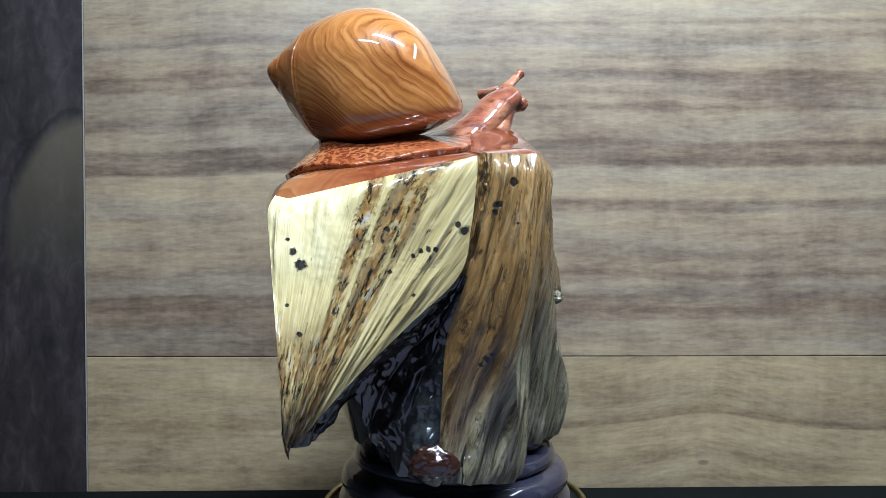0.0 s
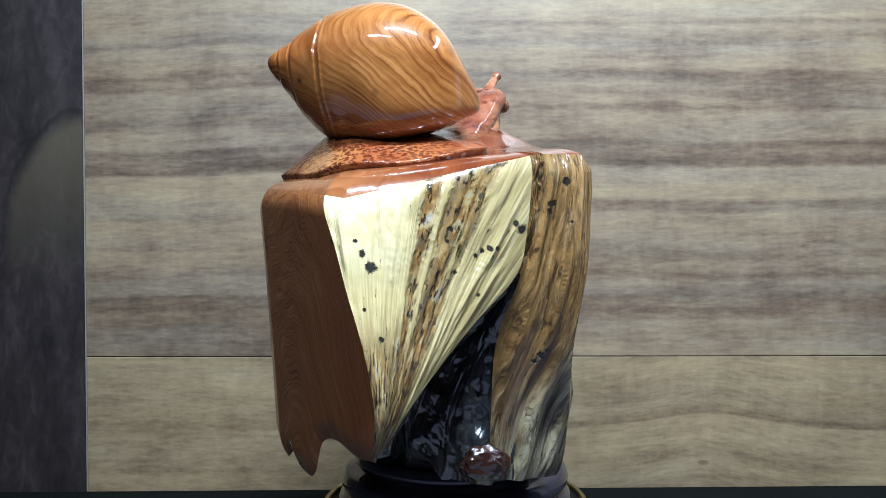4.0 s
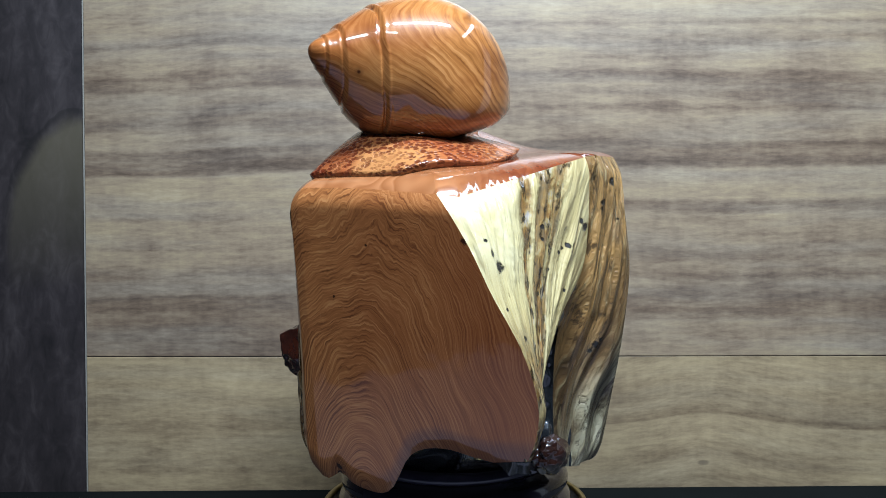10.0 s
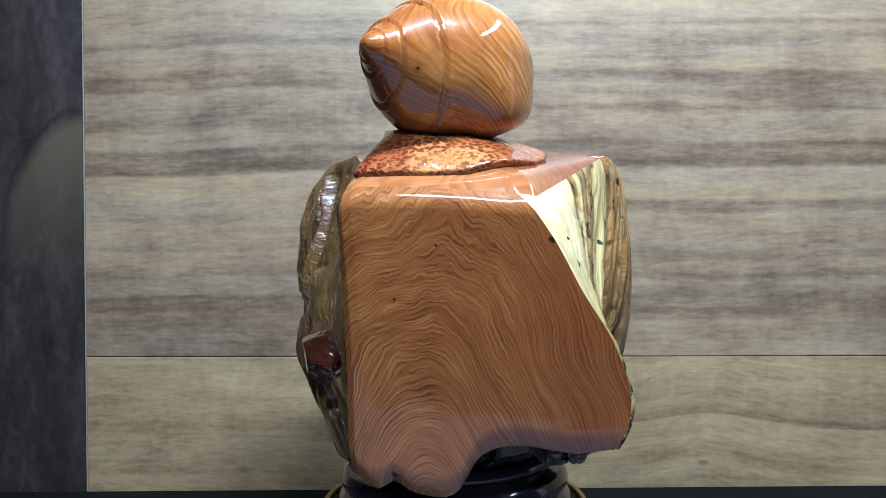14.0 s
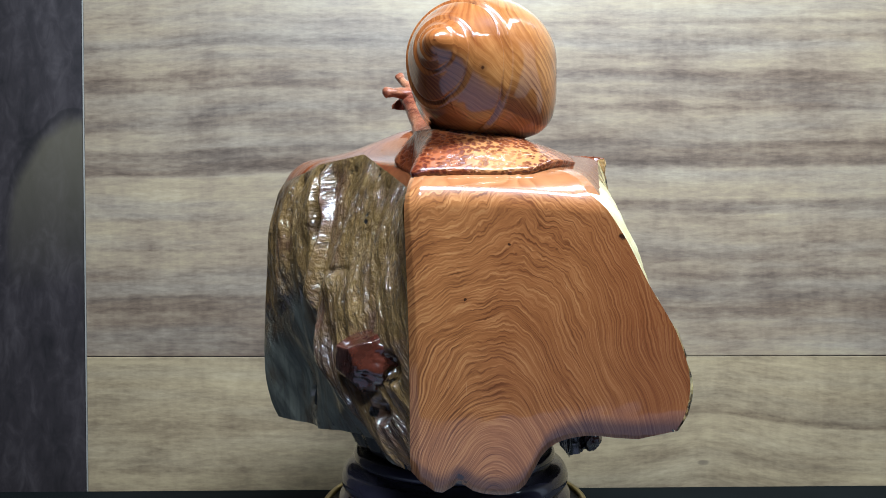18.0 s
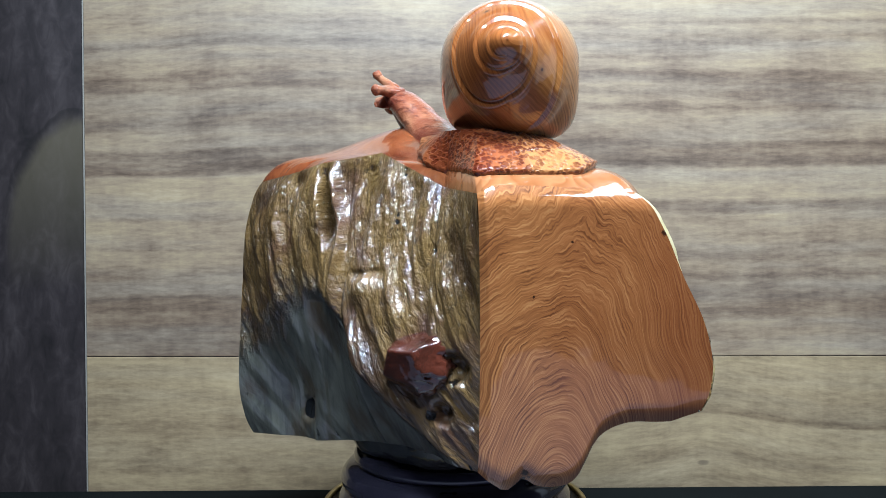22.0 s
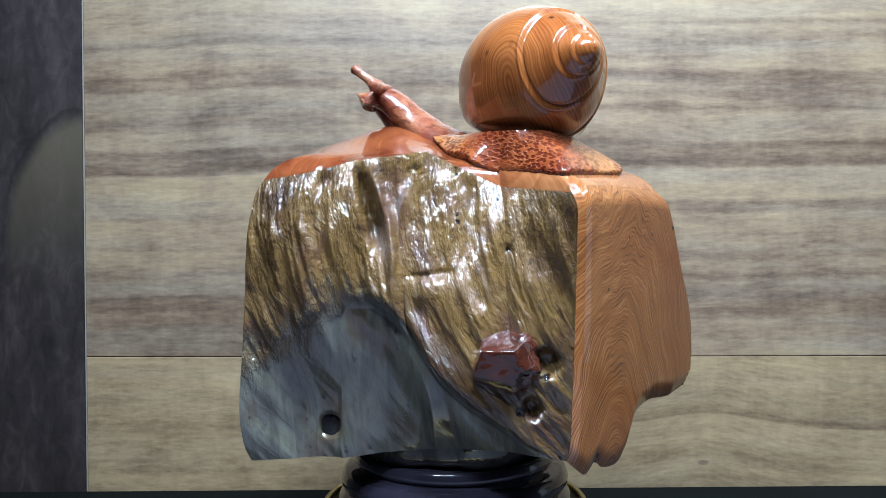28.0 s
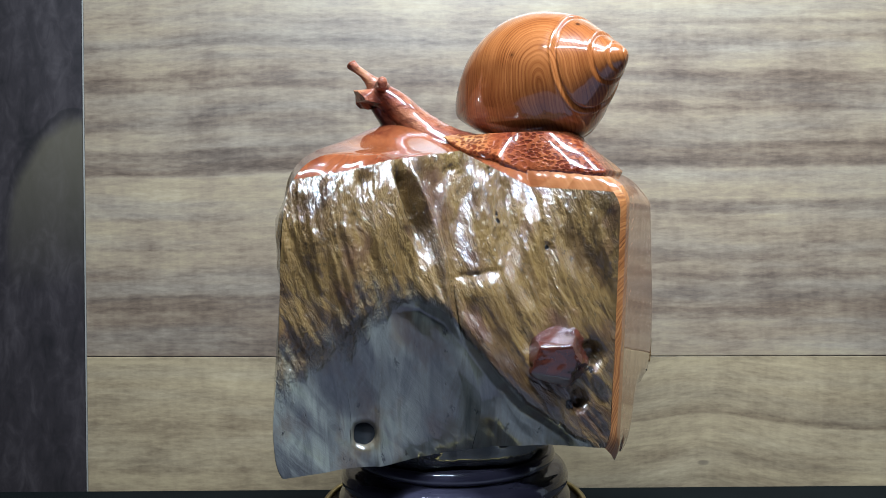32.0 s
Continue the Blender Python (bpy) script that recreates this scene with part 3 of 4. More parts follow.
def mat_dark_board():
    """Dark board with one paler arch of flat grain and a mottled lower half."""
    M = Mat("dark_board", 0.45)
    o = M.coords()
    x, y, z = M.sep(o)
    sway = M.math("MULTIPLY", M.noise(o, 6, 3), 0.03)
    a = M.noise(M.join(M.math("MULTIPLY", M.math("ADD", x, sway), 30.0), y, M.math("MULTIPLY", z, 8.0)), 1.0, 5)
    b = M.noise(M.scaled(o, (60, 1, 30)), 1.0, 5, 0.65, 1.2)
    col = M.ramp(M.math("ADD", M.math("MULTIPLY", a, 0.5), M.math("MULTIPLY", b, 0.5)), [(0.35, "1C1818"), (0.5, "2B2525"), (0.68, "403938")])
    ex = M.math("DIVIDE", M.math("ADD", x, 0.402), 0.088)
    ez = M.math("DIVIDE", M.math("SUBTRACT", z, 0.262), 0.155)
    d = M.math("SQRT", M.math("ADD", M.math("MULTIPLY", ex, ex), M.math("MULTIPLY", ez, ez)))
    d = M.math("ADD", d, M.math("MULTIPLY", M.math("SUBTRACT", M.noise(o, 18, 3), 0.5), 0.16))
    arch = M.ramp(d, [(0.0, 0.55), (0.85, 0.6), (0.93, 0.12), (0.97, 0.0)])
    rim = M.ramp(d, [(0.93, 0.0), (0.98, 0.6), (1.06, 0.45), (1.2, 0.0)])
    high = M.ramp(M.math("DIVIDE", M.math("SUBTRACT", z, 0.22), 0.2), [(0.0, 0.0), (0.8, 1.0)])
    col = M.mix(M.math("MULTIPLY", arch, high), col, "5C5442")
    col = M.mix(M.math("MULTIPLY", rim, high), col, "191614")
    M.color(col).bump(b, 0.05, 0.0005)
    return M.m


# ---- mesh helpers ----
def part(name, verts, faces, material, parent=None, label="", smooth=True):
    me = bpy.data.meshes.new(name)
    me.from_pydata([tuple(map(float, v)) for v in verts], [], faces)
    me.validate()
    bm = bmesh.new()
    bm.from_mesh(me)
    bmesh.ops.delete(bm, geom=[v for v in bm.verts if not v.link_faces], context="VERTS")
    bmesh.ops.remove_doubles(bm, verts=bm.verts, dist=1e-6)
    bmesh.ops.recalc_face_normals(bm, faces=bm.faces)
    bm.to_mesh(me)
    bm.free()
    if smooth:
        me.shade_smooth()
    me.materials.append(material)
    ob = new(name, me)
    ob.parent = parent
    return tagged(ob, label=label)


def grid_faces(nu, nv, wrap_u=False):
    """Quads of a grid whose vertex (i, j) is i * nv + j."""
    out = []
    for i in range(nu if wrap_u else nu - 1):
        k = (i + 1) % nu
        out += [(i * nv + j, k * nv + j, k * nv + j + 1, i * nv + j + 1) for j in range(nv - 1)]
    return out


def box(name, lo, hi, material, parent=None, label="", bevel=0.0):
    bm = bmesh.new()
    bmesh.ops.create_cube(bm, size=1)
    for v in bm.verts:
        v.co = [lo[i] + (v.co[i] + 0.5) * (hi[i] - lo[i]) for i in range(3)]
    if bevel:
        bmesh.ops.bevel(bm, geom=bm.edges[:], offset=bevel, segments=2, affect="EDGES", profile=0.5)
    me = bpy.data.meshes.new(name)
    bm.to_mesh(me)
    bm.free()
    me.materials.append(material)
    ob = new(name, me)
    ob.parent = parent
    return tagged(ob, label=label)


def turned(name, profile, material, parent=None, label="", n=128):
    """A lathe-turned body from (radius, height) pairs."""
    verts, m = [], len(profile)
    for i in range(n):
        a = 2 * math.pi * i / n
        verts += [(r * math.cos(a), r * math.sin(a), z) for r, z in profile]
    return part(name, verts, grid_faces(n, m, True), material, parent, label)


def rounded(profile, steps=5):
    """Catmull-Rom through a short profile."""
    p = [np.array(q, float) for q in profile]
    p = [2 * p[0] - p[1]] + p + [2 * p[-1] - p[-2]]
    out = []
    for i in range(1, len(p) - 2):
        for k in range(steps):
            t = k / steps
            out.append(0.5 * (2 * p[i] + (p[i + 1] - p[i - 1]) * t + (2 * p[i - 1] - 5 * p[i] + 4 * p[i + 1] - p[i + 2]) * t * t
                              + (3 * p[i] - p[i - 1] - 3 * p[i + 1] + p[i + 2]) * t ** 3))
    return np.array(out + [p[-2]])


def sm(a, b, x):
    t = np.clip((x - a) / (b - a), 0, 1)
    return t * t * (3 - 2 * t)


def fbm(p, octaves=4):
    return sum(noise.noise(Vector(p) * 2 ** k) / 2 ** k for k in range(octaves))


def world_pt(p):
    """From plan units, heights counted from the lens, to metres."""
    return np.array([p[0] * S, p[1] * S, p[2] * S + EYE])


# ---- the place ----
WALL = 0.252
M_PLANK, M_DARK = mat_plank(), mat_dark_board()
M_ROOM = mat_plain("grey_paint", "26282B", "2E3033", 3, 0.7)
M_FLOOR = mat_plain("floor_tiles", "26282B", "303235", 6, 0.4)
M_CEIL = mat_plain("ceiling_paint", "606264", "6A6C6E", 3, 0.8)
M_TABLE = mat_plain("dark_table_top", "1B1D1F", "26282A", 12, 0.4)
M_SHEET = mat_plain("grey_sheet", "5A5864", "64626E", 90, 0.8, strength=0.3)
M_LEDGE = mat_plain("dark_ledge", "060908", "0A0E0D", 12, 0.9)
M_LEDGE.node_tree.nodes["Principled BSDF"].inputs["Specular IOR Level"].default_value = 0.1

wall_north = tagged(new("wall_north"), "wall clad in wide grey-brown wood-look boards", "wall", kind="structure")
wall_north.matrix_basis = pose(0, WALL, 0, -3.6, 0, 0)
X_SPLIT = -0.3972
box("backing", (-2.0, 0.013, -0.75), (3.6, 0.06, 1.95), M_DARK, wall_north)
for lo, hi in ((-0.258, 0.145), (0.145, 0.548), (0.548, 0.95)):
    ob = box("plank", (X_SPLIT, 0, lo), (3.5, 0.012, hi - 0.0009), M_PLANK, wall_north, bevel=0.0006)
    for v in ob.data.vertices:
        v.co.z -= PLANK_LEAN * v.co.x
# added strip: the light on the planks' end is put into its pale colour
M_LIT_EDGE = mat_plain("lit_plank_edge", "7E796F", "8E897F", 20, 0.5)
box("lit_edge_strip", (X_SPLIT - 0.0013, -0.0006, -0.05), (X_SPLIT - 0.0001, 0.011, 0.548), M_LIT_EDGE, wall_north, "thin added strip, pale for the lit end of the planks")
box("dark_board", (-1.2, 0.001, -0.75), (X_SPLIT - 0.0015, 0.012, 1.9), M_DARK, wall_north, "dark upright board beside the planks", bevel=0.0006)

tagged(box("floor", (-2.0, -2.6, -0.78), (3.6, WALL + 0.1, -0.75), M_FLOOR), "dark grey floor of the room", "floor", kind="structure")
tagged(box("ceiling", (-2.0, -2.6, 1.85), (3.6, WALL + 0.1, 1.9), M_CEIL), "plain grey ceiling of the room", "ceiling", kind="structure")
tagged(box("wall_south", (-2.0, -2.65, -0.75), (3.6, -2.6, 1.85), M_ROOM), "plain dark grey wall of the room", "wall", kind="structure")
tagged(box("wall_west", (-2.05, -2.6, -0.75), (-2.0, WALL, 1.85), M_ROOM), "plain dark grey wall of the room", "wall", kind="structure")
tagged(box("wall_east", (3.6, -2.6, -0.75), (3.65, WALL, 1.85), M_ROOM), "plain dark grey wall of the room", "wall", kind="structure")
# unseen white panel, added for the bright patch mirrored in the sawn face
M_WHITE = mat_plain("white_paint", "CFCFCF", "DADADA", 4, 0.6)
tagged(box("reflection_panel", (1.60, -0.03, -0.75), (1.66, WALL - 0.001, 1.85), M_WHITE), "unseen white panel beside the planks, added for its reflection in the sawn face", "wall", kind="structure")

table = tagged(new("table"), "dark table under the turntable, against the planks", "table")
box("tabletop", (-0.85, -0.98, -0.035), (0.9, WALL - 0.004, 0.0), M_TABLE, table, bevel=0.003)
for lx in (-0.82, 0.81):
    for ly in (-0.94, 0.17):
        box("leg", (lx, ly, -0.75), (lx + 0.06, ly + 0.06, -0.035), M_TABLE, table, bevel=0.003)

# unseen sheet, added so that shell, stand and sawn face reflect grey
tagged(box("reflection_sheet", (-0.72, -0.62, 0.0005), (0.75, -0.20, 0.003), M_SHEET, bevel=0.001), "unseen grey sheet on the table, added for its reflection in the varnish", "table runner")
tagged(box("baseboard", (-1.2, 0.19, 0.001), (1.2, WALL - 0.006, 0.004), M_LEDGE, bevel=0.001), "dark green-black strip along the foot of the planks", "baseboard", kind="structure")

# ---- turntable and stand ----
M_GOLD = mat_plain("brushed_gold", "8A7A4A", "A8955C", 60, 0.35, metal=1.0)
M_BLACK = mat_plain("black_plastic", "0A0B0C", "121315", 30, 0.4)
M_LACQ = mat_plain("black_lacquer", "262530", "383542", 25, 0.26, coat=0.8, strength=0.15)
PLAT = EYE - 0.352 * S
turntable = tagged(new("turntable"), "round black display turntable with a gold rim", "turntable")
turned("housing", [(0.0, 0.0), (0.095, 0.0), (0.098, 0.003), (0.098, 0.05), (0.0, 0.05)], M_BLACK, turntable)
turned("platter", [(0.0, 0.0515), (0.1, 0.0515), (0.1, PLAT), (0.0, PLAT)], M_BLACK, turntable, "flat black platter")
turned("rim", rounded([(0.1005, 0.056), (0.1045, 0.058), (0.1045, PLAT + 0.0), (0.1035, PLAT + 0.003), (0.1005, PLAT + 0.0025), (0.1003, PLAT - 0.002)], 4), M_GOLD, turntable, "thin gold metal rim")

stand = tagged(new("display_stand"), "round black lacquered turned wooden stand", "stand")
prof = [(0.100, -0.283), (0.109, -0.2845), (0.1125, -0.290), (0.1125, -0.295), (0.109, -0.2985), (0.113, -0.301), (0.122, -0.305), (0.1265, -0.312),
        (0.127, -0.32), (0.1235, -0.3265), (0.1205, -0.329), (0.125, -0.332), (0.1295, -0.337), (0.1305, -0.344), (0.128, -0.3515)]
def stand_part(name, pts, label=""):
    turned(name, [(0.0, pts[0][1] * S + EYE)] + [(r * S, z * S + EYE) for r, z in rounded(pts, 5)] + [(0.0, pts[-1][1] * S + EYE)], M_LACQ, stand, label)


stand_part("top_disc", prof[:5], "flat top disc with a bead edge")
stand_part("moulding", prof[4:11], "rounded ring moulding")
stand_part("foot_ring", prof[10:], "spreading foot ring")

# ---- the carving ----
carving = tagged(new("wood_carving"), "varnished carved wooden snail on a rough block of tree trunk", "sculpture")
M_SAWN, M_SAP, M_COL, M_HOL, M_BARK, M_TOP = mat_sawn(), mat_sap(), mat_column(), mat_hollow(), mat_bark(), mat_polish()
M_SHELL, M_SKIN, M_NECK = mat_shell(), mat_body(), mat_neck()
NV = 200

N_SAW, T_SAW = np.array([-0.978, -0.207]), np.array([0.207, -0.978])


def saw(s, z):
    """A point on the sawn plane, which leans out a little towards the top."""
    d = 0.1985 + 0.045 * (z + 0.1)
    p = N_SAW * d + T_SAW * s
    return (p[0], p[1], z)


def saw_rail(s_top, s_bot, z_top, z_bot, bow=0.0):
    return [saw(s_top + (s_bot - s_top) * k / 5 + bow * math.sin(math.pi * k / 5), z_top + (z_bot - z_top) * k / 5) for k in range(6)]


# Lower edge of the sawn face: a split lobe, a hollow and the tip of the fin.
FOOT_EDGE = rounded([(-0.06, -0.262), (-0.045, -0.273), (-0.03, -0.277), (-0.019, -0.270), (-0.012, -0.268), (-0.004, -0.275), (0.012, -0.280), (0.036, -0.281), (0.050, -0.272),
                     (0.060, -0.255), (0.070, -0.240), (0.088, -0.231), (0.112, -0.228), (0.138, -0.231), (0.16, -0.233)], 6)

# Rails run from the top edge of the block to its foot, anticlockwise in plan.
RAIL = {
    "d": [(p[0] + 0.0065, p[1] + 0.001, p[2]) for p in saw_rail(-0.0635, -0.060, -0.002, -0.258, 0.002)],
    "d1": [(p[0] + 0.0015, p[1], p[2]) for p in saw_rail(-0.0595, -0.052, 0.001, -0.266, 0.003)],
    "d2": saw_rail(-0.050, -0.038, 0.005, -0.2755, 0.003),
    **{"f%d" % k: saw_rail(-0.050 + 0.150 * k / 27, -0.038 + 0.198 * k / 27, 0.005 - 0.007 * (k / 27) ** 2, float(np.interp(-0.038 + 0.198 * k / 27, *FOOT_EDGE.T))) for k in range(1, 28)},
    "a0": [saw(0.110, -0.002), saw(0.139, -0.046), saw(0.160, -0.086), saw(0.188, -0.134), (-0.1488, -0.2370, -0.181), (-0.1492, -0.2290, -0.2258)],
    "a": [(-0.160, -0.163, -0.005), (-0.158, -0.183, -0.046), (-0.155, -0.198, -0.086), (-0.151, -0.222, -0.134), (-0.1465, -0.240, -0.181), (-0.148, -0.231, -0.226)],
    "e": [(0.026, -0.166, 0.033), (0.018, -0.170, -0.032), (0.006, -0.171, -0.078), (-0.040, -0.178, -0.122), (-0.095, -0.198, -0.174), (-0.143, -0.220, -0.226)],
    "h1": [(0.028, -0.166, 0.034), (0.020, -0.169, -0.032), (0.007, -0.166, -0.080), (-0.034, -0.163, -0.125), (-0.086, -0.176, -0.172), (-0.127, -0.200, -0.224)],
    "h2": [(0.030, -0.166, 0.034), (0.022, -0.168, -0.031), (0.008, -0.158, -0.083), (-0.024, -0.136, -0.125), (-0.068, -0.130, -0.162), (-0.100, -0.138, -0.192)],
    "h3": [(0.032, -0.166, 0.034), (0.024, -0.168, -0.031), (0.009, -0.155, -0.084), (-0.018, -0.130, -0.130), (-0.060, -0.116, -0.180), (-0.087, -0.116, -0.240)],
    "h4": [(0.034, -0.166, 0.035), (0.026, -0.168, -0.030), (0.010, -0.157, -0.084), (-0.010, -0.140, -0.135), (-0.040, -0.128, -0.205), (-0.056, -0.130, -0.281)],
    "b1": [(0.036, -0.166, 0.035), (0.028, -0.168, -0.03), (0.012, -0.162, -0.085), (-0.006, -0.150, -0.14), (-0.012, -0.148, -0.21), (-0.016, -0.155, -0.280)],
    "b2": [(0.083, -0.163, 0.034), (0.080, -0.172, -0.02), (0.071, -0.184, -0.08), (0.058, -0.184, -0.15), (0.060, -0.168, -0.22), (0.058, -0.156, -0.280)],
    "b2b": [(0.090, -0.130, 0.036), (0.089, -0.138, -0.02), (0.085, -0.125, -0.08), (0.076, -0.100, -0.15), (0.071, -0.085, -0.22), (0.070, -0.075, -0.268)],
    "b3": [(0.098, -0.06, 0.038), (0.100, -0.06, -0.03), (0.104, -0.055, -0.10), (0.112, -0.045, -0.16), (0.129, -0.005, -0.22), (0.120, -0.005, -0.272)],
    "c1": [(0.105, 0.150, 0.026), (0.114, 0.152, -0.03), (0.122, 0.148, -0.09), (0.128, 0.147, -0.15), (0.136, 0.146, -0.21), (0.130, 0.152, -0.268)],
    "c2": [(0.053, 0.211, 0.013), (0.050, 0.224, -0.04), (0.049, 0.230, -0.10), (0.050, 0.234, -0.16), (0.055, 0.236, -0.22), (0.060, 0.226, -0.272)],
    "m0": [(0.014, 0.182, 0.020), (0.012, 0.203, -0.03), (0.011, 0.204, -0.09), (0.010, 0.196, -0.15), (0.014, 0.172, -0.21), (0.016, 0.172, -0.269)],
    "m1": [(-0.020, 0.148, 0.031), (-0.026, 0.168, -0.03), (-0.028, 0.172, -0.09), (-0.020, 0.166, -0.15), (-0.010, 0.156, -0.21), (-0.008, 0.158, -0.268)],
    "m2": [(-0.062, 0.088, 0.040), (-0.067, 0.102, -0.02), (-0.075, 0.124, -0.08), (-0.087, 0.128, -0.14), (-0.100, 0.115, -0.20), (-0.075, 0.090, -0.258)],
    "n": [(-0.114, 0.032, 0.004), (-0.130, 0.042, -0.03), (-0.138, 0.050, -0.08), (-0.155, 0.060, -0.14), (-0.168, 0.060, -0.20), (-0.180, 0.045, -0.252)],
}
ORDER = list(RAIL)
VS = 0.6 * np.linspace(0, 1, NV) + 0.4 * (0.5 - 0.5 * np.cos(np.linspace(0, math.pi, NV)))


def rail_curve(name):
    c = rounded(RAIL[name], 24)
    f = VS * (len(c) - 1)
    i = np.minimum(f.astype(int), len(c) - 2)
    c = c[i] + (c[i + 1] - c[i]) * (f - i)[:, None]
    # worn, rounded rims
    top = np.clip(1 - (c[0, 2] - c[:, 2]) / 0.02, 0, 1) ** 2 * (0.055 if name[0] in "dfa" else 0.028)
    low = np.clip(1 - (c[:, 2] - c[-1, 2]) / 0.022, 0, 1) ** 2 * (0.035 if name[0] in "dfn" else 0.02)
    c[:, :2] += (MID - c[:, :2]) * (top + low)[:, None]
    return c


MID = np.array([-0.045, 0.0])
CURVES = {k: rail_curve(k) for k in ORDER}


def top_height(x, y):
    return 0.036 + 0.10 * x + 0.034 * np.exp(-((x - 0.045) ** 2 + (y - 0.035) ** 2) / 0.0055)


def side(a, b, n, kind):
    """The grid between two rails, with the relief of its kind of surface: n columns of NV points."""
    A, B = CURVES[a], CURVES[b]
    out = np.zeros((n, NV, 3))
    for i in range(n):
        u = i / (n - 1)
        P = A + (B - A) * u
        d = B - A
        nrm = np.stack([d[:, 1], -d[:, 0], np.zeros(NV)], 1)
        nrm /= np.linalg.norm(nrm, axis=1)[:, None] + 1e-9
        edge = min(1.0, 6 * min(u, 1 - u))
        h = np.zeros(NV)
        if kind == "bark":
            for j in range(NV):
                x, y, z = P[j]
                t = -0.78 * x - 0.62 * y
                g = t + 0.06 * z - 1.6 * z * z
                zb = float(np.interp(t, *zip(*SLATE)))
                calm = 1 - 0.93 * float(sm(-0.006, 0.012, zb - z))
                ridge = 1 - 2 * abs(noise.noise((g * 42, 3.0, z * 5.0)))
                thin = 1 - 2 * abs(noise.noise((g * 105, 7.0, z * 11.0)))
                h[j] = calm * (0.0026 * (ridge - 0.3) + 0.0014 * (thin - 0.3) + 0.0040 * fbm((g * 60, 5.0, z * 16), 4)) + 0.009 * fbm((g * 17, 9.0, z * 6), 3) * (0.3 + 0.7 * calm)
                h[j] += 0.010 * math.exp(-((t - 0.02) / 0.06) ** 2) * float(sm(-0.03, -0.14, z)) * float(sm(-0.24, -0.17, z))
                # the bark breaks off over the grey hollow
                sharp = float(sm(-0.09, -0.04, t)) * float(sm(0.12, 0.07, t))
                if z > zb:
                    h[j] += 0.007 * sharp * math.exp(-((z - zb) / 0.022) ** 2)
                else:
                    h[j] += sharp * (0.007 - 0.015 * float(sm(0.0, 0.016, zb - z)))
                h[j] -= 0.007 * math.exp(-((t + 0.045) / 0.05) ** 2 - ((z + 0.19) / 0.05) ** 2)
                # one long rib with a gully beside it, and a small fold below
                tr = float(np.interp(-z, (-0.02, 0.032, 0.069, 0.113, 0.15), (-0.056, -0.037, -0.030, -0.017, 0.002)))
                run = float(sm(-0.16, -0.10, z))
                h[j] += run * (0.012 * math.exp(-((t - tr) / 0.006) ** 2) - 0.016 * math.exp(-((t - tr + 0.0125) / 0.006) ** 2) * float(sm(-0.07, -0.03, z)))
                h[j] += 0.006 * math.exp(-((t - 0.0) / 0.022) ** 2 - ((z + 0.095) / 0.014) ** 2) - 0.005 * math.exp(-((t + 0.002) / 0.020) ** 2 - ((z + 0.080 - 0.1 * t) / 0.003) ** 2)
                # pits bored into the bark
                for pt, pz, pr in ((-0.0122, 0.023, 0.004), (0.0248, 0.020, 0.0045), (0.078, -0.056, 0.005), (-0.1052, -0.236, 0.011), (0.117, -0.162, 0.013), (0.103, -0.206, 0.011)):
                    h[j] -= 1.1 * pr * math.exp(-(((t - pt) / pr) ** 2 + ((z - pz) / pr) ** 2) ** 2)
            h *= edge * 0.8 + 0.2
        if kind == "column":
            for j in range(NV):
                x, y, z = P[j]
                g = x - 0.24 * z + 0.5 * y
                h[j] = 0.006 * (1 - 2 * abs(noise.noise((g * 36, 1.0, z * 5)))) + 0.0045 * fbm((g * 80, 4.0, z * 5), 4)
            h *= edge
        if kind == "sap":
            for j in range(NV):
                x, y, z = P[j]
                f = (x - FAN[0]) / max(z - FAN[1], 0.02)
                brown = float(np.interp(f, *zip(*STREAKS)))
                h[j] = 0.004 * fbm((f * 15, 1.0, z * 7), 4) + 0.002 * fbm((f * 40, 6.0, z * 25), 3) - 0.0028 * brown
            h *= edge
        if kind == "hollow":
            for j in range(NV):
                x, y, z = P[j]
                h[j] += edge * 0.010 * fbm((x * 45, y * 45, z * 28), 4)
        out[i] = P + nrm * (h * (0.15 + 0.85 * sm(0.0, 0.07, VS)) if kind != "hollow" else h)[:, None]
    return out


SPANS = [("d", "d1", 6, "sawn"), ("d1", "d2", 8, "sawn"), ("d2", "f1", 5, "sawn"), *[("f%d" % k, "f%d" % (k + 1), 5, "sawn") for k in range(1, 27)], ("f27", "a0", 10, "sawn"), ("a0", "a", 6, "sap"),
         ("a", "e", 90, "sap"), ("e", "h1", 14, "hollow"), ("h1", "h2", 22, "hollow"), ("h2", "h3", 16, "hollow"), ("h3", "h4", 26, "hollow"), ("h4", "b1", 26, "hollow"), ("b1", "b2", 70, "column"), ("b2", "b2b", 20, "column"), ("b2b", "b3", 30, "column"), ("b3", "c1", 44, "bark"), ("c1", "c2", 40, "bark"),
         ("c2", "m0", 44, "bark"), ("m0", "m1", 50, "bark"), ("m1", "m2", 80, "bark"), ("m2", "n", 80, "bark"), ("n", "d", 70, "bark")]
LOOK = {"sawn": ("sawn_face", M_SAWN, "polished orange-brown sawn face with growth rings"), "sap": ("sapwood_face", M_SAP, "pale yellow sapwood streaked with dark pits"),
        "hollow": ("hollow", M_HOL, "near-black glossy hollow"), "column": ("root_ridge", M_COL, "grey-brown weathered ridge"), "bark": ("bark_face", M_BARK, "glossy varnished brown bark")}
block = new("block")
block.parent = carving
tagged(block, "rough block of trunk wood under the snail")
loop_top, loop_bot, pile = [], [], {}
